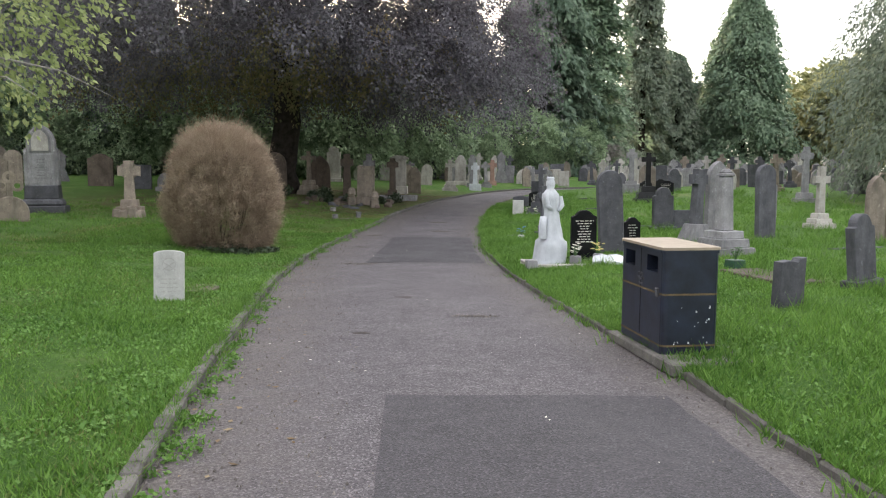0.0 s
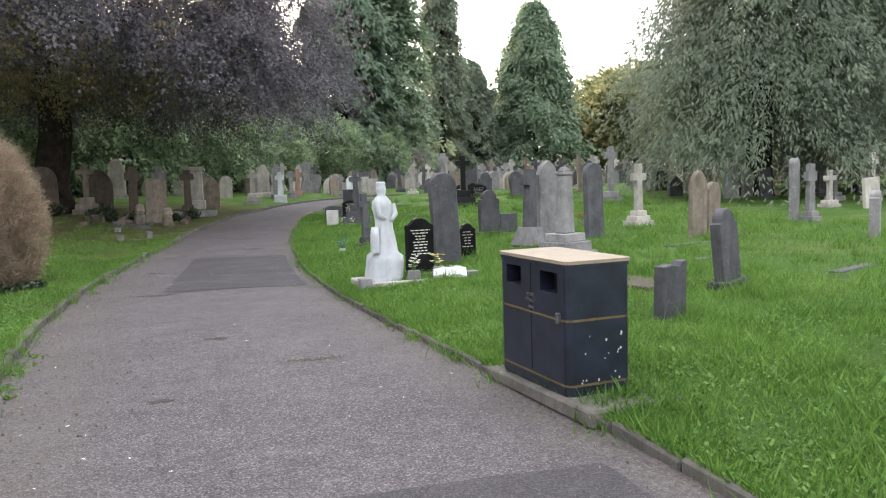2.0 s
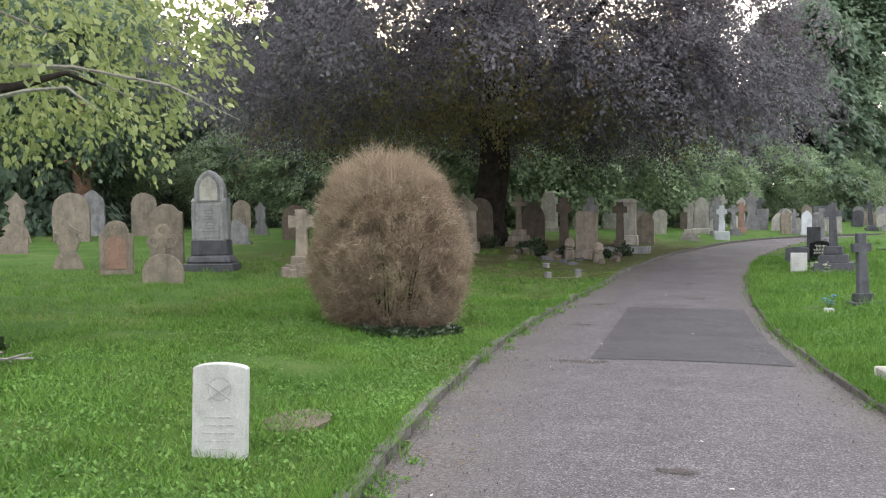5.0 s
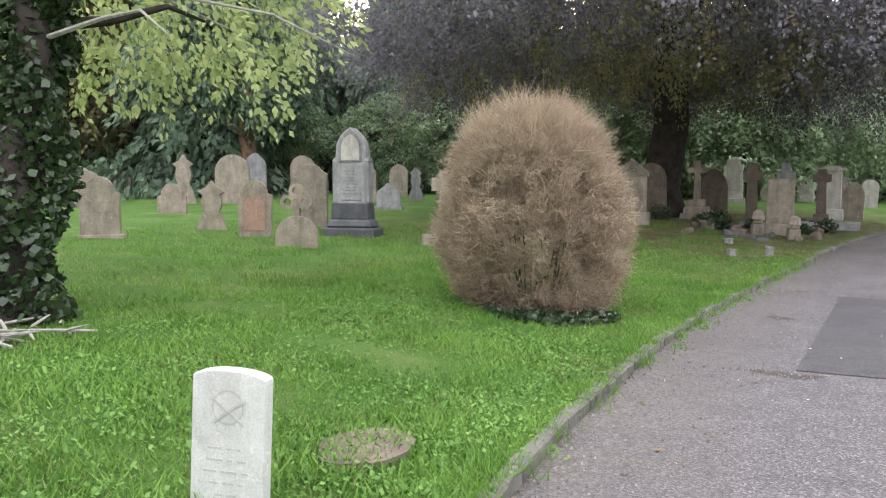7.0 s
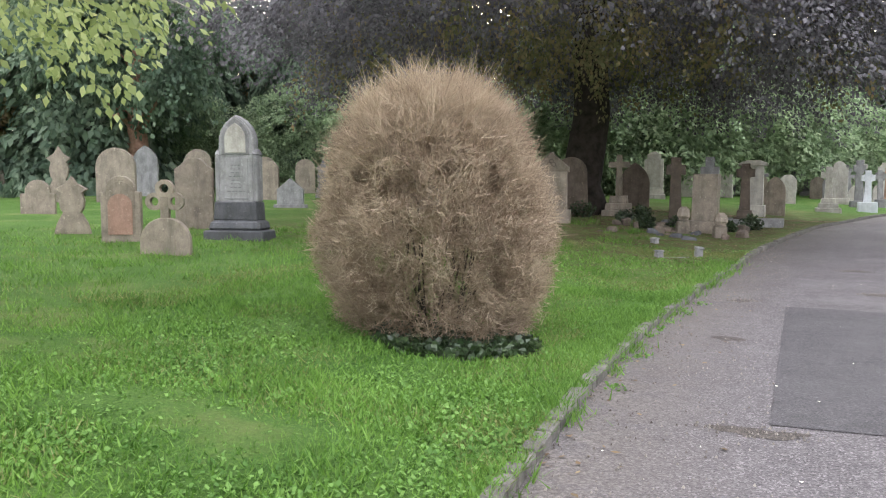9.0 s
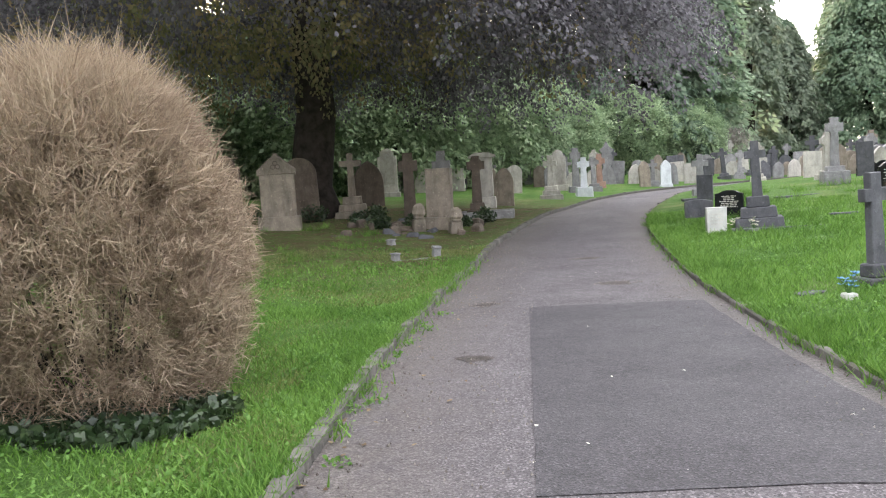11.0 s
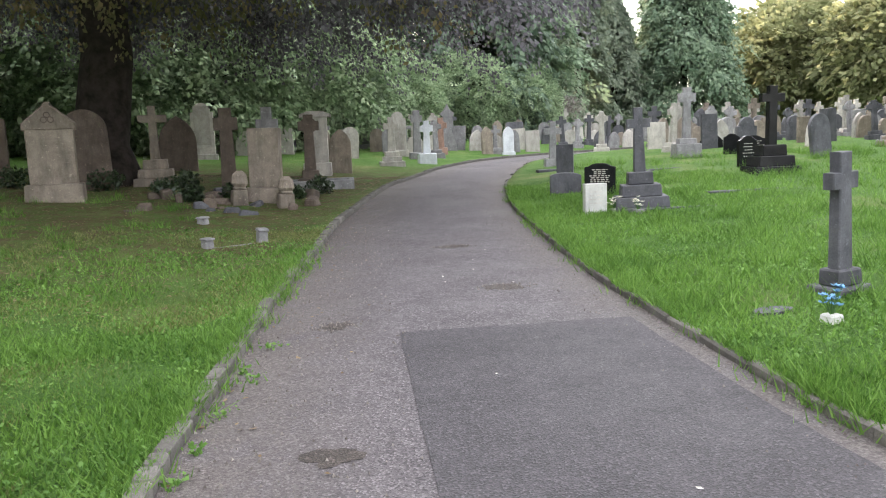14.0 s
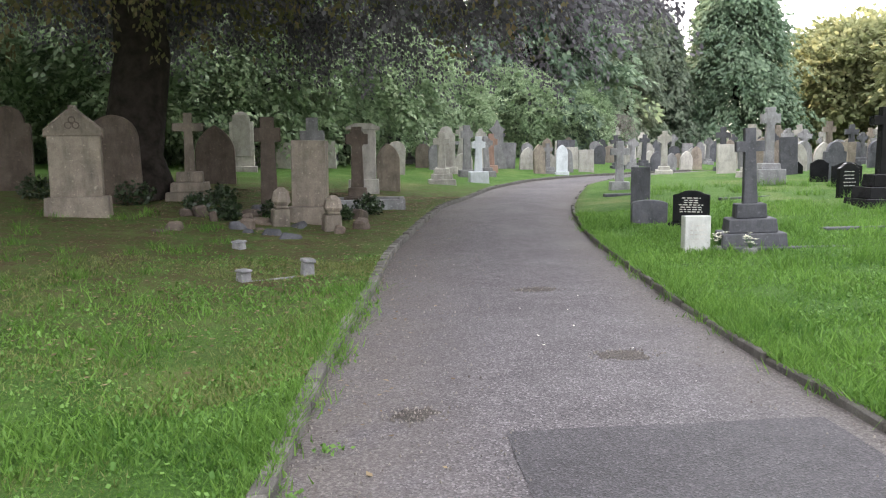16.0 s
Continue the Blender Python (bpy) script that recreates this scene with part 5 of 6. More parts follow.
# ---- memorials under the beech ----
B = "graves under the beech"
headstone("gable", -4.80, 29.2, 0.84, 1.85, M_SAND, "broad gabled sandstone headstone with carved trefoil", yaw=8, thick=0.22, base=0.34, group=B)
g = [o for o in bpy.data.objects if o.name.startswith("headstone") and o.parent is None and abs(o.location.x + 4.80) < 0.01][0]
part("gable_cap", prism([(-0.47, 1.36), (0.47, 1.36), (0.47, 1.50), (0.07, 1.84), (0.05, 1.9), (-0.05, 1.9), (-0.07, 1.84), (-0.47, 1.50)], 0.25, 0.03), M_SAND, g, "stained gable with a carved trefoil")
for cx, cz in ((-0.06, 1.56), (0.06, 1.56), (0, 1.65)):
    bm = bmesh.new()
    rows = [[bm.verts.new((cx + r * math.cos(k * math.tau / 14), -0.139, cz + r * math.sin(k * math.tau / 14))) for k in range(14)] for r in (0.062, 0.042)]
    for k in range(14):
        bm.faces.new((rows[0][k], rows[0][(k + 1) % 14], rows[1][(k + 1) % 14], rows[1][k]))
    part("trefoil_ring", bm, M_BROWN, g)
headstone("round", -4.62, 31.0, 0.92, 1.74, M_BROWN, "large rounded reddish-brown headstone", yaw=8, lean=-2, thick=0.16, group=B)
cross(-3.42, 31.9, 0.62, 1.84, M_SAND, "grey stone cross on three steps", yaw=6, steps=((1.0, 0.2), (0.78, 0.2), (0.54, 0.22)), thick=0.15, arm=0.14, at=0.76, group=B)
headstone("gothic", -3.45, 35.4, 0.98, 1.50, M_BROWN, "broad pointed dark headstone", yaw=4, thick=0.16, group=B)
headstone("shoulder", -3.3, 39.5, 0.72, 1.85, M_PALE, "tall pale headstone with arched top", yaw=4, thick=0.2, base=0.2, panel="flat", group=B)
cross(-1.72, 31.0, 0.52, 1.86, M_BROWN, "dark brown celtic cross", yaw=6, steps=((0.42, 0.12),), ring=True, arm=0.16, at=0.8, group=B)
headstone("flat", -0.85, 29.6, 0.62, 1.50, M_SAND, "mossy square pillar stone", yaw=-8, lean=1, thick=0.4, base=0.3, group=B)
cross(-0.85, 31.5, 0.5, 1.9, M_GREY, "grey stone cross", yaw=-6, steps=((0.55, 0.2), (0.4, 0.2)), group=B)
cross(0.08, 32.4, 0.5, 1.74, M_BROWN, "dark celtic cross on a base", yaw=-4, steps=((0.62, 0.2), (0.42, 0.2)), ring=True, arm=0.17, at=0.8, group=B)
headstone("low_arch", 0.28, 34.7, 0.62, 1.66, M_PALE, "pale headstone with heavy cornice", yaw=-4, thick=0.22, base=0.36, group=B)
part("cornice", prism([(a, c + 1.58) for a, c in ((-0.42, 0), (0.42, 0), (0.42, 0.08), (0.2, 0.17), (-0.2, 0.17), (-0.42, 0.08))], 0.36, 0.015), M_PALE, bpy.data.objects[[o.name for o in bpy.data.objects if o.name.startswith("headstone") and o.parent is None][-1]])
headstone("gothic", 0.95, 35.6, 0.62, 1.25, M_SAND, "rounded sandstone headstone", yaw=-4, group=B)
headstone("shoulder", -7.3, 32.8, 0.86, 1.80, M_BROWN, "dark shouldered headstone", yaw=10, thick=0.16, group=B)
headstone("round", -6.4, 34.4, 0.6, 1.5, M_BROWN, "dark rounded headstone", yaw=10, group=B)
headstone("round", -8.8, 30.2, 0.7, 0.75, M_GREY, "low grey headstone", yaw=12, base=0.2, group=B)
g = grave("grave_kerb", 0.35, 32.1, -3, 0, 0, "raised grey stone kerb round a grave", "grave kerb", B)
for x0, x1, y0, y1 in ((-0.9, 0.75, -0.5, -0.38), (-0.9, 0.75, 0.7, 0.82), (0.63, 0.75, -0.38, 0.7), (-0.9, -0.78, -0.38, 0.7)):
    part("kerb", block(x0, x1, y0, y1, -0.05, 0.2, 0.012), M_GREY, g)
for x, y, w, h, s in [(-0.70, 24.75, 0.15, 0.23, 1), (-1.42, 24.35, 0.15, 0.16, 2), (-1.75, 26.55, 0.16, 0.13, 3)]:
    g = grave("marker_post", x, y, s * 20, 4 * (2 - s), 3, "short pale stone marker post in the grass", "marker post", B)
    part("post", block(-w / 2, w / 2, -w / 2, w / 2, -0.06, h * 0.8, 0.012, 0.15, 0.006, s), M_GREY, g)
    part("cap", block(-w * 0.55, w * 0.55, -w * 0.55, w * 0.55, h * 0.8, h, 0.01, 0.1, 0.004, s), M_GREY, g)
g = grave("grave_kerb", -1.06, 24.52, 30, 0, 0, "low sunken stone kerb between two marker posts", "grave kerb", B)
part("kerb", block(-0.36, 0.30, -0.03, 0.03, -0.05, 0.035, 0.012, 0, 0.008, 2), M_GREY, g)
part("kerb", block(-0.44, -0.37, -0.04, 0.9, -0.05, 0.05, 0.012, 0, 0.008, 3), M_GREY, g)
rr = random.Random(14)
for i in range(26):
    x, y = rr.uniform(-3.2, 0.1), rr.uniform(27.6, 30.6)
    w, h = rr.uniform(0.12, 0.38), rr.uniform(0.04, 0.2)
    g = grave("rubble_stone", x, y, rr.uniform(0, 90), rr.uniform(-12, 12), rr.uniform(-12, 12), "mossy broken stone under the beech", "stone", "rockery under the beech")
    part("stone", block(-w / 2, w / 2, -w / 2, w / 2, -0.06, h, 0.03, 0.25, 0.03, i), rr.choice([M_SLATE, M_BROWN, M_BROWN]), g)
for x, y, h in [(-1.35, 28.9, 0.62), (-0.45, 28.7, 0.56)]:
    g = grave("kerb_post", x, y, 15, 3, 0, "squat mossy stone post", "stone post", B)
    part("post", block(-0.15, 0.15, -0.15, 0.15, -0.06, h * 0.5, 0.02, 0.05, 0.01, 3), M_SAND, g)
    part("neck", block(-0.12, 0.12, -0.12, 0.12, h * 0.5, h * 0.6, 0.02, 0.0, 0.01, 5), M_SAND, g)
    part("cap", block(-0.17, 0.17, -0.17, 0.17, h * 0.6, h * 1.1, 0.07, 0.35, 0.01, 4), M_SAND, g)

# ---- memorials beyond the bend ----
F = "graves beyond the bend"
headstone("round", 1.5, 41.0, 0.62, 1.12, M_PALE, "pale rounded headstone", lean=2, group=F)
headstone("round", 0.5, 40.0, 0.58, 1.1, M_SAND, "rounded sandstone headstone", group=F)
cross(2.7, 38.2, 0.5, 1.58, M_PALE, "pale stone cross on three steps", steps=((0.82, 0.16), (0.62, 0.16), (0.46, 0.16)), arm=0.18, group=F)
headstone("shoulder", 3.4, 42.4, 0.62, 1.68, M_PALE, "tall pale shouldered headstone", thick=0.2, base=0.25, group=F)
cross(4.0, 41.5, 0.42, 1.78, M_GREY, "grey celtic cross", ring=True, steps=((0.6, 0.25),), arm=0.16, at=0.8, group=F)
cross(4.05, 39.5, 0.44, 1.48, M_MARBLE, "white marble celtic cross on a block", ring=True, steps=((0.62, 0.36),), arm=0.18, at=0.76, group=F)
cross(5.3, 43.9, 0.5, 1.5, M_PINK, "pink granite cross", ring=True, steps=((0.5, 0.3),), arm=0.18, group=F)
headstone("finial", 6.05, 46.5, 0.85, 2.0, M_GREY, "ornate grey headstone with a finial", thick=0.22, group=F)
headstone("round", 2.85, 45.2, 0.6, 0.95, M_SAND, "rounded sandstone headstone", group=F)
headstone("gothic", 8.35, 44.9, 0.46, 1.2, M_MARBLE, "pointed white headstone", base=0.15, group=F)
cross(7.85, 45.2, 0.42, 1.22, M_GREY, "grey stone cross on steps", steps=((0.7, 0.15), (0.5, 0.12)), group=F)

# ---- memorials on the left lawn ----
L = "graves on the sloping lawn"


def obelisk_stone(x, y, yaw):
    g = grave("gothic_monument", x, y, yaw, 0, 0, "tall grey pointed monument with an arched niche on a dark base", "monument", L)
    part("base", block(-0.64, 0.64, -0.40, 0.40, -0.12, 0.20, 0.03, 0.03, 0.008, 2), M_SLATE, g, "dark stained stone base")
    part("step", block(-0.56, 0.56, -0.32, 0.32, 0.20, 0.40, 0.05, 0.10, 0.006, 4), M_SLATE, g)
    part("dado", block(-0.46, 0.46, -0.25, 0.25, 0.40, 0.78, 0.02, 0.04, 0.004, 5), M_SLATE, g, "dark weathered lower block")
    part("slab", prism([(a, c + 0.76) for a, c in outline("gothic", 0.74, 1.76)], 0.30, 0.03), M_GREY, g)
    for sx in (-1, 1):
        part("buttress", block(sx * 0.40 - 0.05, sx * 0.40 + 0.05, -0.15, 0.15, 0.78, 1.72, 0.02, 0.0), M_GREY, g)
        part("buttress_cap", block(sx * 0.40 - 0.06, sx * 0.40 + 0.06, -0.165, 0.165, 1.72, 1.84, 0.015, 0.55), M_GREY, g)
    hood = [(a, c + 1.72) for a, c in outline("gothic", 0.58, 0.74)]
    part("hood_mould", prism(hood, 0.03, 0.012, -0.160), M_GREY, g, "carved pointed hood")
    part("niche", prism([(a, c + 1.76) for a, c in outline("gothic", 0.44, 0.60)], 0.02, 0.008, -0.178), M_PALE, g, "paler carved arched niche")
    part("face", prism([(a, c + 0.84) for a, c in outline("flat", 0.50, 0.82)], 0.02, 0.008, -0.158), M_GREY, g, "inscription face")
    part("inscription", bars(0.40, 0.95, 1.55, 8, -0.1705, 31), M_INK, g, "worn unreadable lettering")["kind"] = "stuff"


obelisk_stone(-9.45, 21.7, 14)
cross(-6.95, 21.6, 0.62, 1.62, M_SAND, "pale celtic cross on a rough stepped base", yaw=12, steps=((0.74, 0.3), (0.48, 0.2)), ring=True, arm=0.22, at=0.74, flare=1.25, group=L)
g = grave("rough_cross_base", -6.95, 21.55, 12, 0, 0, "rough stacked pale stones round the foot of a cross", "stone base", L)
rr = random.Random(41)
for i in range(9):
    a, q = rr.uniform(-0.42, 0.42), rr.uniform(0.14, 0.34)
    part("stone", block(a - 0.13, a + 0.13, -0.42 + rr.uniform(-0.05, 0.05), -0.22, -0.06, q * (1.2 - abs(a)), 0.03, 0.2, 0.02, i), M_SAND, g)
headstone("shoulder", -12.95, 17.6, 0.80, 1.30, M_SAND, "sandstone headstone with carved roundel", yaw=35, lean=-1, thick=0.14, base=0.1, text=3, group=L)
headstone("finial", -12.6, 20.4, 0.80, 1.22, M_SAND, "carved sandstone headstone with a pointed finial", yaw=30, thick=0.14, group=L)
g = headstone("shoulder", -10.9, 20.0, 0.74, 1.28, M_SAND, "rounded sandstone headstone with a reddish panel", yaw=26, thick=0.15, text=3, panel="round", group=L)
part("red_panel", prism([(a, c + 0.16) for a, c in outline("round", 0.46, 0.78)], 0.016, 0.005, -0.094), M_PINK, g, "worn reddish inscription panel")


def trefoil_stone(x, y, yaw):
    g = grave("headstone", x, y, yaw, 0, 0, "brown-grey headstone topped by a looped trefoil cross", "headstone", L)
    part("slab", prism([(a, c - 0.1) for a, c in outline("round", 0.84, 0.75)], 0.16, 0.015), M_SAND, g)
    part("stem", block(-0.07, 0.07, -0.07, 0.07, 0.6, 1.0, 0.012), M_SAND, g)
    for cx, cz in ((-0.17, 0.92), (0.17, 0.92), (0, 1.14)):
        bm = bmesh.new()
        n = 18
        rows = [[bm.verts.new((cx + r * math.cos(k * math.tau / n), yy, cz + r * math.sin(k * math.tau / n))) for k in range(n)] for r, yy in ((0.15, -0.06), (0.15, 0.06), (0.075, 0.06), (0.075, -0.06))]
        for a in range(4):
            for k in range(n):
                bm.faces.new((rows[a][k], rows[a][(k + 1) % n], rows[(a + 1) % 4][(k + 1) % n], rows[(a + 1) % 4][k]))
        bmesh.ops.recalc_face_normals(bm, faces=bm.faces)
        part("loop", bm, M_SAND, g)


trefoil_stone(-8.95, 19.0, 24)
headstone("ogee", -11.5, 22.8, 0.86, 1.62, M_SAND, "broad pale headstone with a crested top", yaw=22, thick=0.16, group=L)
headstone("round", -19.7, 28.7, 1.3, 1.85, M_SAND, "large rounded sandstone headstone", yaw=25, thick=0.18, group=L)
headstone("gothic", -21.5, 32.0, 0.95, 1.95, M_GREY, "tall pointed grey headstone", yaw=25, thick=0.18, group=L)
headstone("round", -19.0, 32.0, 1.0, 1.8, M_SAND, "rounded sandstone headstone", yaw=25, group=L)
headstone("shoulder", -17.8, 24.0, 0.9, 0.95, M_SAND, "low shouldered sandstone headstone", yaw=30, group=L)
headstone("finial", -21.5, 28.0, 1.0, 1.9, M_SAND, "carved pale headstone with foliage", yaw=30, group=L)
headstone("gable", -13.0, 29.0, 0.85, 0.92, M_GREY, "low grey gabled stone with a carved arch", yaw=14, base=0.12, group=L)
headstone("round", -15.5, 31.5, 0.7, 1.4, M_SAND, "rounded sandstone headstone", yaw=15, group=L)
headstone("finial", -14.5, 33.5, 0.7, 1.4, M_GREY, "carved grey headstone", yaw=15, group=L)
headstone("ogee", -11.9, 31.4, 1.0, 1.35, M_BROWN, "dark brown headstone with a crested top", yaw=8, group=L)
headstone("flat", -10.0, 30.6, 0.9, 1.0, M_SLATE, "square dark slate headstone", yaw=8, group=L)
headstone("round", -8.4, 33.8, 1.3, 1.9, M_BROWN, "large dark rounded headstone", yaw=8, thick=0.2, group=L)
headstone("round", -25.5, 26.5, 0.9, 1.45, M_SAND, "rounded sandstone headstone", yaw=35, group=L)
headstone("round", -23.0, 25.0, 0.8, 1.3, M_SAND, "rounded sandstone headstone", yaw=35, group=L)
tree("yew_tree", -23.2, 33.5, "evergreen with a reddish trunk and bare low branches", trunk_mesh(7, 0.42, limbs=10, rng=random.Random(17), spread=0.45, start=0.3), round_crown(4.6, 4.6, 3.6, 11, 420, 84, 0.135, 0.5, RC, 0.5, 0.6), M_REDBARK, M_YEW)


# ---- many stones far off ----
def far_stones():
    rng = random.Random(77)
    kinds = []
    x, y = 14.0, 40.0
    mats = [(M_SAND, "sandstone"), (M_PALE, "pale stone"), (M_GREY, "grey stone"), (M_SLATE, "dark slate")]
    for shape, nm in (("round", "rounded"), ("gothic", "pointed"), ("shoulder", "shouldered"), ("flat", "square")):
        for mt, mn in mats:
            kinds.append(headstone(shape, x, y, rng.uniform(0.5, 0.7), rng.uniform(0.7, 1.2), mt, "%s %s headstone" % (nm, mn), yaw=rng.uniform(-15, 15), group="far rows of graves"))
            x += 1.4
    x, y = 16.0, 42.5
    for mt, mn in mats:
        for ring in (True, False):
            kinds.append(cross(x, y, 0.5, rng.uniform(1.1, 1.75), mt, "%s %scross on a base" % (mn, "celtic " if ring else ""), ring=ring, steps=((0.6, 0.2), (0.4, 0.13)), arm=0.15, at=0.78, group="far rows of graves"))
            x += 2.1
    taken = [(o.location.x, o.location.y) for o in bpy.data.objects if o.parent is None and o.get("category")]
    for i in range(430):
        for _ in range(30):
            if i < 150:
                x, y = rng.uniform(11, 48), rng.uniform(34, 60)
                if x < float(xr(y)) + 1.2 or x > 10 + y * 0.75:
                    continue
            elif i < 195:
                x, y = rng.uniform(-2, 22), rng.uniform(43, 56)
                if x > float(xl(y)) - 1.0:
                    continue
            else:
                x, y = (rng.uniform(20, 44), rng.uniform(20, 36)) if i < 235 else (rng.uniform(12, 42), rng.uniform(39, 58)) if i < 400 else (rng.uniform(-4, 12), rng.uniform(40, 52))
                if (float(xl(y)) - 0.8 < x < float(xr(y)) + 0.8) or x > 12 + y * 0.75 or (i >= 235 and min(math.hypot(x - a, y - b) for a, b in taken) < 0.85):
                    continue
            taken.append((x, y))
            break
        else:
            continue
        copy_thing(rng.choice(kinds), pose(x, y, gz(x, y) - 0.03, rng.uniform(-3, 3), rng.uniform(-5, 5), rng.uniform(-20, 20)))


far_stones()


# ---- bare weeping shrub by the far graves ----
M_GREYTWIG = leaf_mat("grey_bare_twigs", (0.12, 0.105, 0.095), (0.22, 0.20, 0.185), (0.34, 0.31, 0.29), 0.1, 0.85, 0.1)


def bare_shrub(x, y):
    rng = np.random.default_rng(61)
    n, k = 260, 16
    a = rng.uniform(0, math.tau, n)
    s = np.linspace(0, 1, k)[None, :]
    reach = rng.uniform(0.6, 2.2, (n, 1))
    top = rng.uniform(2.0, 2.9, (n, 1))
    rr = reach * s
    z = 0.6 + (top - 0.6) * np.sin(s * math.pi * 0.62) - 1.1 * s ** 3
    c = np.stack([np.cos(a)[:, None] * rr, np.sin(a)[:, None] * rr, z], 2).reshape(-1, 3) + rng.normal(size=(n * k, 3)) * 0.06
    tree("weeping_shrub", x, y, "bare grey weeping shrub among the far graves", trunk_mesh(1.6, 0.08, limbs=4), (leaf_quads(c, 0.035, 0.5, rng, 7.0), rng.random(n * k)), M_BARK, M_GREYTWIG, "shrub")


bare_shrub(15.3, 59)


# ---- grass, clover, fallen leaves ----
def lawn_cover():
    rng = np.random.default_rng(91)

    def spots(n, y0, y1, reach, side, power=1.6):
        y = rng.uniform(y0, y1, n)
        d = rng.random(n) ** power * reach + 0.03
        x = xl(y) - d if side < 0 else xr(y) + d
        return x, y, ground_z(x, y) - 0.008

    out = []
    for n, y0, y1, reach, side, hh in ((110000, 2, 20, 5.5, -1, 0.055), (14000, 17, 22, 5, -1, 0.045), (90000, 3, 16, 5.5, 1, 0.06), (60000, 16, 30, 5, 1, 0.06), (50000, 8, 24, 14, -1, 0.07), (50000, 4, 30, 14, 1, 0.10)):
        x, y, z = spots(n, y0, y1, reach, side)
        h = hh * rng.uniform(0.5, 1.5, n) * np.array([0.95 + 0.8 * noise.noise((a * 1.3, b * 1.3, 2)) for a, b in zip(x, y)])
        a = rng.uniform(0, math.tau, n)
        w = 0.0075 * rng.uniform(0.7, 1.6, n)
        lean = rng.normal(size=(n, 2)) * 0.6
        p = np.stack([x, y, z], 1)
        s = np.stack([np.cos(a) * w, np.sin(a) * w, np.zeros(n)], 1)
        tip = p + np.stack([lean[:, 0] * h, lean[:, 1] * h, h], 1)
        out.append(np.stack([p - s, p + s, tip], 1).reshape(-1, 3))
    dry = []
    for n, y0, y1, reach, hh in ((70000, 15, 26, 6, 0.045), (26000, 10, 24, 12, 0.06), (16000, 3, 16, 5, 0.05)):
        x, y, z = spots(n, y0, y1, reach, -1)
        keep = np.array([noise.noise((a * 0.7, b * 0.7, 4)) > 0.0 for a, b in zip(x, y)])
        p = np.stack([x, y, z], 1)[keep]
        n = len(p)
        h = hh * rng.uniform(0.5, 1.4, n)
        a = rng.uniform(0, math.tau, n)
        w = 0.006 * rng.uniform(0.7, 1.6, n)
        lean = rng.normal(size=(n, 2)) * 0.7
        s = np.stack([np.cos(a) * w, np.sin(a) * w, np.zeros(n)], 1)
        dry.append(np.stack([p - s, p + s, p + np.stack([lean[:, 0] * h, lean[:, 1] * h, h], 1)], 1).reshape(-1, 3))
    tagged(put("dry_grass", fast_mesh("dry_grass", np.concatenate(dry), 3), M_BLADE_DRY), "short dry yellowish grass in patches", "grass", kind="stuff")
    # long tufts round the graves on the open lawn, and a few by the kerbs
    for nt, y0, y1, d0, d1, side, hh in ((620, 6, 34, 1.6, 13, 1, 0.20), (150, 16, 30, 2.0, 10, -1, 0.13), (120, 2, 30, 0.0, 0.25, 1, 0.11), (90, 2, 24, 0.0, 0.2, -1, 0.10)):
        ty = rng.uniform(y0, y1, nt)
        td = rng.uniform(d0, d1, nt)
        tx = np.where(side > 0, xr(ty) + td, xl(ty) - td)
        per = 46
        n = nt * per
        x = np.repeat(tx, per) + rng.normal(size=n) * 0.09
        y = np.repeat(ty, per) + rng.normal(size=n) * 0.09
        p = np.stack([x, y, ground_z(x, y) - 0.01], 1)
        h = hh * rng.uniform(0.5, 1.4, n)
        a = rng.uniform(0, math.tau, n)
        w = 0.006 * rng.uniform(0.7, 1.4, n)
        lean = rng.normal(size=(n, 2)) * 0.55
        s = np.stack([np.cos(a) * w, np.sin(a) * w, np.zeros(n)], 1)
        out.append(np.stack([p - s, p + s, p + np.stack([lean[:, 0] * h, lean[:, 1] * h, h], 1)], 1).reshape(-1, 3))
    tagged(put("grass", fast_mesh("grass", np.concatenate(out), 3), M_BLADE), "short bright green grass blades", "grass", kind="stuff")
    out = []
    for n, y0, y1, reach, side in ((90000, 2, 16, 4.5, -1), (16000, 16, 26, 3.0, -1), (52000, 3, 30, 3.5, 1)):
        x, y, z = spots(n, y0, y1, reach, side, 1.2)
        keep = np.array([noise.noise((a * 0.9, b * 0.9, 9)) + 0.5 * noise.noise((a * 4, b * 4, 5)) for a, b in zip(x, y)]) + rng.normal(size=n) * 0.28 > 0.05
        c = np.stack([x, y, z + rng.uniform(0.01, 0.05, n)], 1)[keep]
        a = rng.uniform(0, math.tau, len(c))
        t = rng.normal(size=(len(c), 2)) * 0.5
        r = rng.uniform(0.007, 0.019, len(c))
        q = []
        for k in range(4):
            ca, sa = np.cos(a + k * math.tau / 4) * r, np.sin(a + k * math.tau / 4) * r
            q.append(c + np.stack([ca, sa, ca * t[:, 0] + sa * t[:, 1]], 1))
        out.append(np.stack(q, 1).reshape(-1, 3))
    tagged(put("clover", fast_mesh("clover", np.concatenate(out), 4), M_CLOVER), "broad clover and weed leaves in the lawn", "weeds", kind="stuff")
    n = 12000
    y = 34 - 13.5 * rng.random(n) ** 2.6
    d = rng.uniform(0.1, 8, n)
    x = xl(y) - d
    y2 = rng.uniform(1, 30, 260)
    x2 = xl(y2) + rng.random(260) ** 2.5 * 1.0 + 0.02
    z2 = np.array([road_top(a, b) + 0.006 for a, b in zip(x2, y2)])
    c = np.concatenate([np.stack([x, y, ground_z(x, y) + 0.02], 1), np.stack([x2, y2, z2], 1)])
    a = rng.uniform(0, math.tau, len(c))
    r = rng.uniform(0.010, 0.026, len(c))
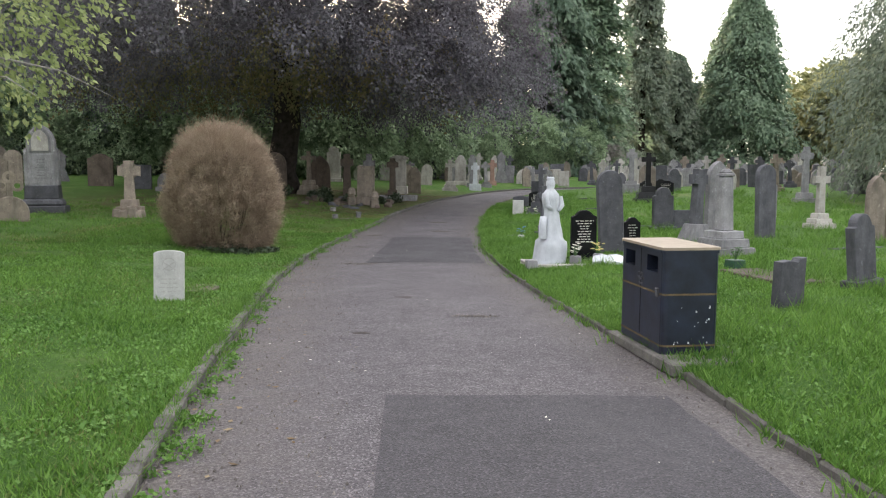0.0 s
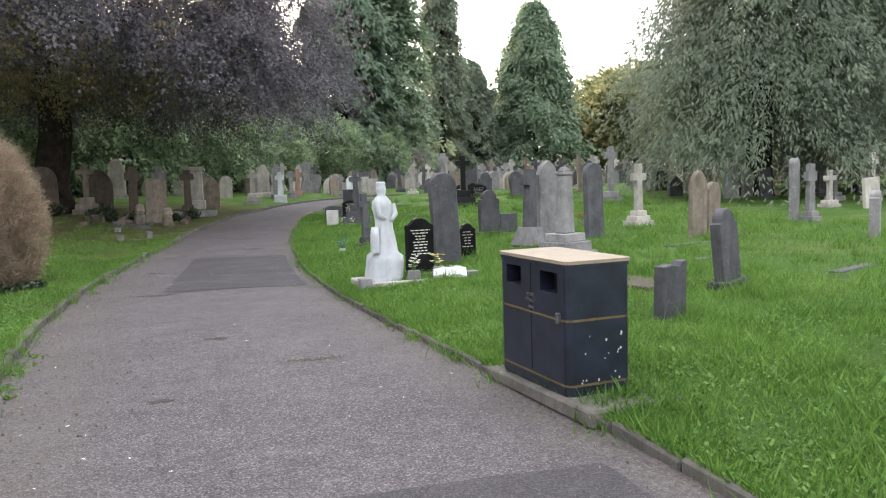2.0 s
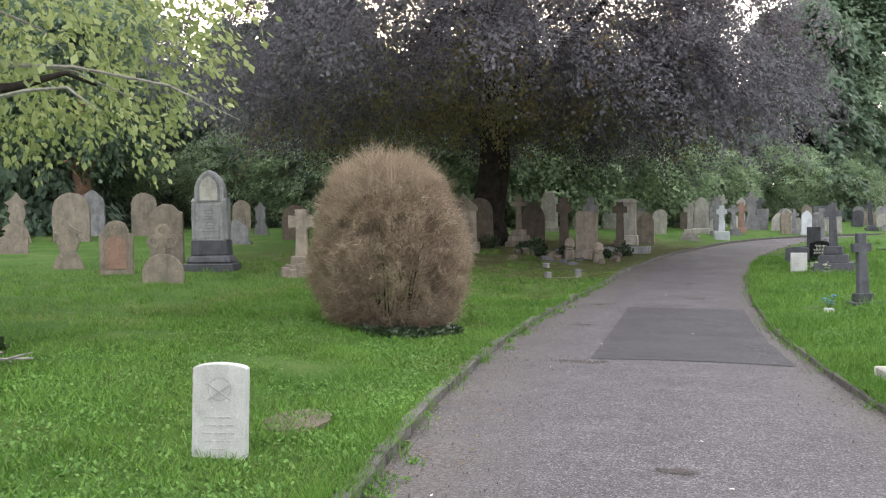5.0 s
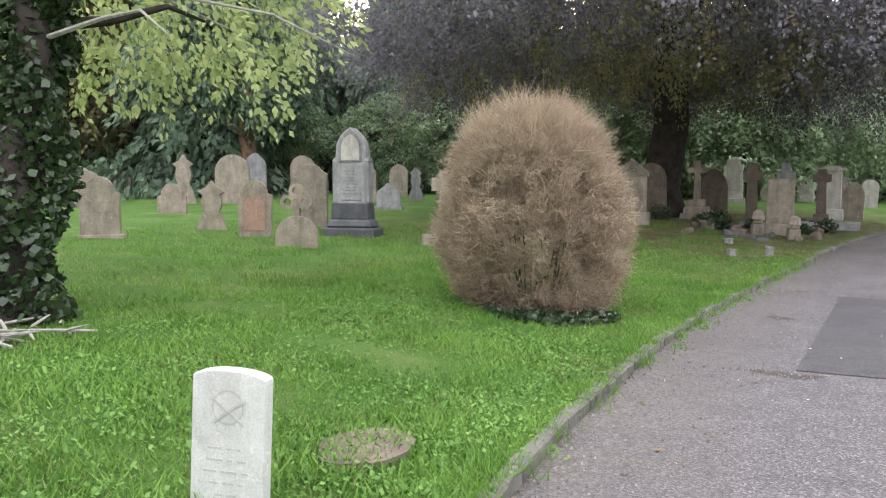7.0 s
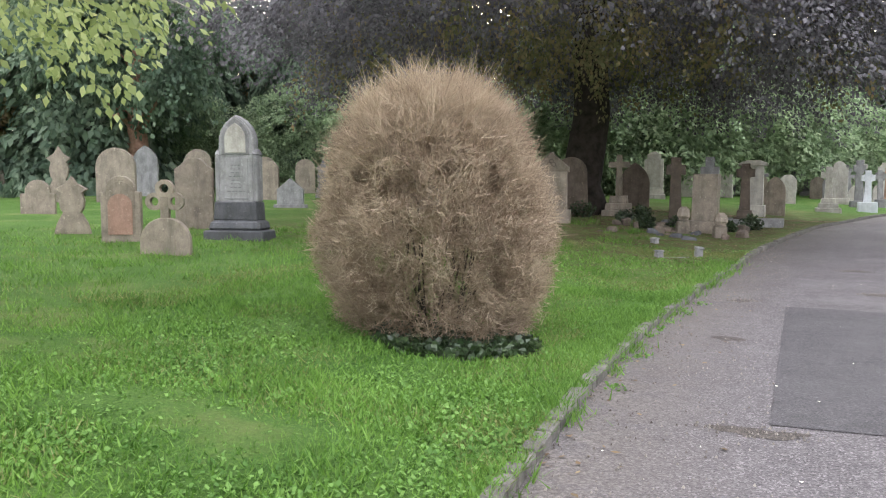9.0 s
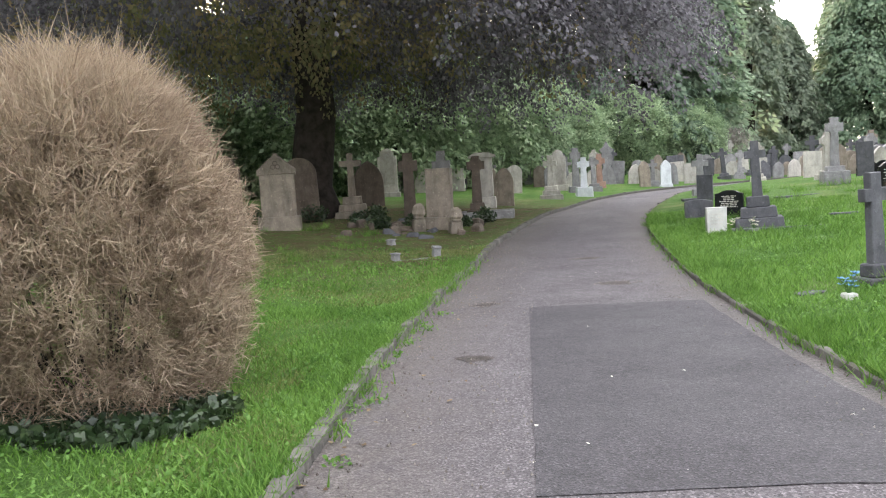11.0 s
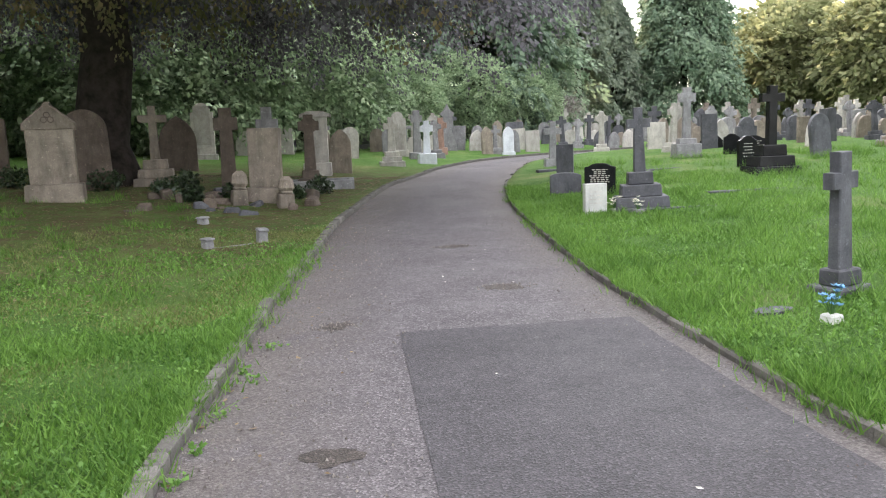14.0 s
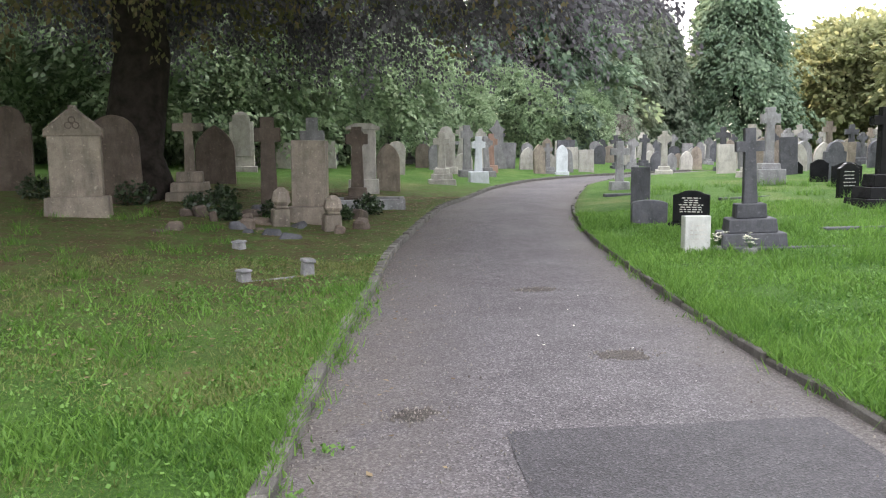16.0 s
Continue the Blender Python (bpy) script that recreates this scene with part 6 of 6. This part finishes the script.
    q = [c + np.stack([np.cos(a + k * math.tau / 4) * r * (1.4 if k % 2 else 0.8), np.sin(a + k * math.tau / 4) * r * (1.4 if k % 2 else 0.8), rng.uniform(0, 0.012, len(c))], 1) for k in range(4)]
    tagged(put("fallen_leaves", fast_mesh("fallen_leaves", np.stack(q, 1).reshape(-1, 3), 4), M_DRY), "scattered dry fallen leaves", "leaves", kind="stuff")


lawn_cover()


def kerb_weeds():
    """Low weeds that grow out of the gutter along the left kerb."""
    rng = np.random.default_rng(19)
    ty = np.concatenate([rng.uniform(1.5, 7.5, 46), rng.uniform(7.5, 24, 26)])
    tx = xl(ty) + rng.uniform(0.0, 0.3, len(ty)) ** 1.3
    per = 34
    c = np.stack([np.repeat(tx, per), np.repeat(ty, per), np.zeros(len(ty) * per)], 1)
    c[:, :2] += rng.normal(size=(len(c), 2)) * np.repeat(rng.uniform(0.02, 0.07, len(ty)), per)[:, None]
    c[:, 2] = np.array([road_top(a, b) for a, b in c[:, :2]]) + rng.uniform(0.004, 0.05, len(c))
    tagged(put("kerb_weeds", fast_mesh("kerb_weeds", leaf_quads(c, 0.021, 0, rng, 1.7), 4), M_CLOVER), "low green weeds growing in the gutter", "weeds", kind="stuff")
    n = 60
    y = rng.uniform(0, 27, n)
    x = xl(y) + 0.3 + rng.random(n) * (xr(y) - xl(y) - 0.6)
    c = np.stack([x, y, np.array([road_top(a, b) + 0.012 for a, b in zip(x, y)])], 1)
    a = rng.uniform(0, math.tau, n)
    r = rng.uniform(0.005, 0.014, n)
    q = [c + np.stack([np.cos(a + k * math.tau / 4) * r * (1.5 if k % 2 else 0.7), np.sin(a + k * math.tau / 4) * r * (1.5 if k % 2 else 0.7), rng.uniform(0, 0.008, n)], 1) for k in range(4)]
    tagged(put("fallen_petals", fast_mesh("fallen_petals", np.stack(q, 1).reshape(-1, 3), 4), M_PETAL), "small pale petals scattered on the path", "petals", kind="stuff")


kerb_weeds()


# ivy and ferns among the stones under the beech
def rockery_plants():
    rng = np.random.default_rng(29)
    for i, (x, y, r) in enumerate([(-1.5, 29.6, 0.30), (-2.3, 29.3, 0.28), (0.25, 30.9, 0.34), (-3.0, 30.2, 0.3), (-4.3, 30.9, 0.4), (-2.7, 31.4, 0.35), (-0.3, 29.9, 0.25), (-6.3, 31.4, 0.4)]):
        d = rng.normal(size=(420, 3))
        d /= np.linalg.norm(d, axis=1, keepdims=True)
        c = d * rng.uniform(0.4, 1.0, (420, 1)) * np.array([r, r, r * 0.75]) + np.array([0, 0, r * 0.5])
        ob = put("ivy_plant", fast_mesh("ivy_plant", leaf_quads(c, 0.06, 0.2, rng, 1.4), 4), M_IVY)
        ob.matrix_world = pose(x, y, gz(x, y))
        tagged(ob, "low dark ivy growing among the stones", "ivy", kind="stuff")


rockery_plants()


# more stones at the far left edge of the lawn
headstone("gothic", -30.1, 27.3, 0.95, 3.1, M_PALE, "tall pale pointed monument at the lawn's edge", yaw=40, thick=0.5, base=0.5, group=L)
for x, y, w, h in [(-38.2, 33.7, 1.0, 1.3), (-35.7, 33.6, 1.0, 1.5), (-33.0, 33.6, 0.9, 1.2), (-31.2, 33.6, 0.9, 1.1), (-28.5, 31.0, 0.8, 1.2), (-26.5, 33.0, 0.9, 1.3), (-18.2, 35.1, 0.9, 1.5), (-16.6, 35.6, 0.8, 1.4)]:
    headstone("round", x, y, w, h, M_SAND, "rounded weathered sandstone headstone", yaw=35, group=L)


# loose grit in the gutter and round the potholes
def grit():
    rng = np.random.default_rng(37)
    n = 2600
    y = rng.uniform(1, 26, n)
    x = xl(y) + rng.random(n) ** 2.2 * 1.3 + 0.02
    y2 = rng.uniform(1, 26, 700)
    x2 = xr(y2) - rng.random(700) ** 2 * 0.7 - 0.02
    hx, hy = [], []
    for px, py, rx, ry in [(0.35, 13.95, 0.42, 0.13), (2.0, 21.0, 0.32, 0.16), (0.2, 19.9, 0.2, 0.13), (1.95, 23.6, 0.3, 0.12), (2.2, 8.6, 0.28, 0.08)]:
        a, d = rng.uniform(0, math.tau, 90), np.sqrt(rng.random(90)) * 1.1
        hx.append(px + np.cos(a) * d * rx)
        hy.append(py + np.sin(a) * d * ry)
    x, y = np.concatenate([x, x2] + hx), np.concatenate([y, y2] + hy)
    r = rng.uniform(0.004, 0.013, len(x))
    z = np.array([road_top(a, b) for a, b in zip(x, y)]) + r * 0.5 + 0.004
    c = np.stack([x, y, z], 1)
    a = rng.uniform(0, math.tau, len(c))
    up = np.stack([np.zeros(len(c)), np.zeros(len(c)), r * 0.9], 1)
    ring = [c + np.stack([np.cos(a + k * math.tau / 3) * r, np.sin(a + k * math.tau / 3) * r, -r * 0.6], 1) for k in range(3)]
    tris = []
    for k in range(3):
        tris += [ring[k], ring[(k + 1) % 3], c + up]
    v = np.stack(tris, 1).reshape(-1, 3)
    tagged(put("grit", fast_mesh("grit", v, 3), M_GRIT), "loose pale grit and small stones on the path", "grit", kind="stuff")


M_GRIT = leaf_mat("grit_stones", (0.07, 0.06, 0.055), (0.16, 0.14, 0.13), (0.34, 0.31, 0.28), 0.0, 0.9, 0.1)
grit()
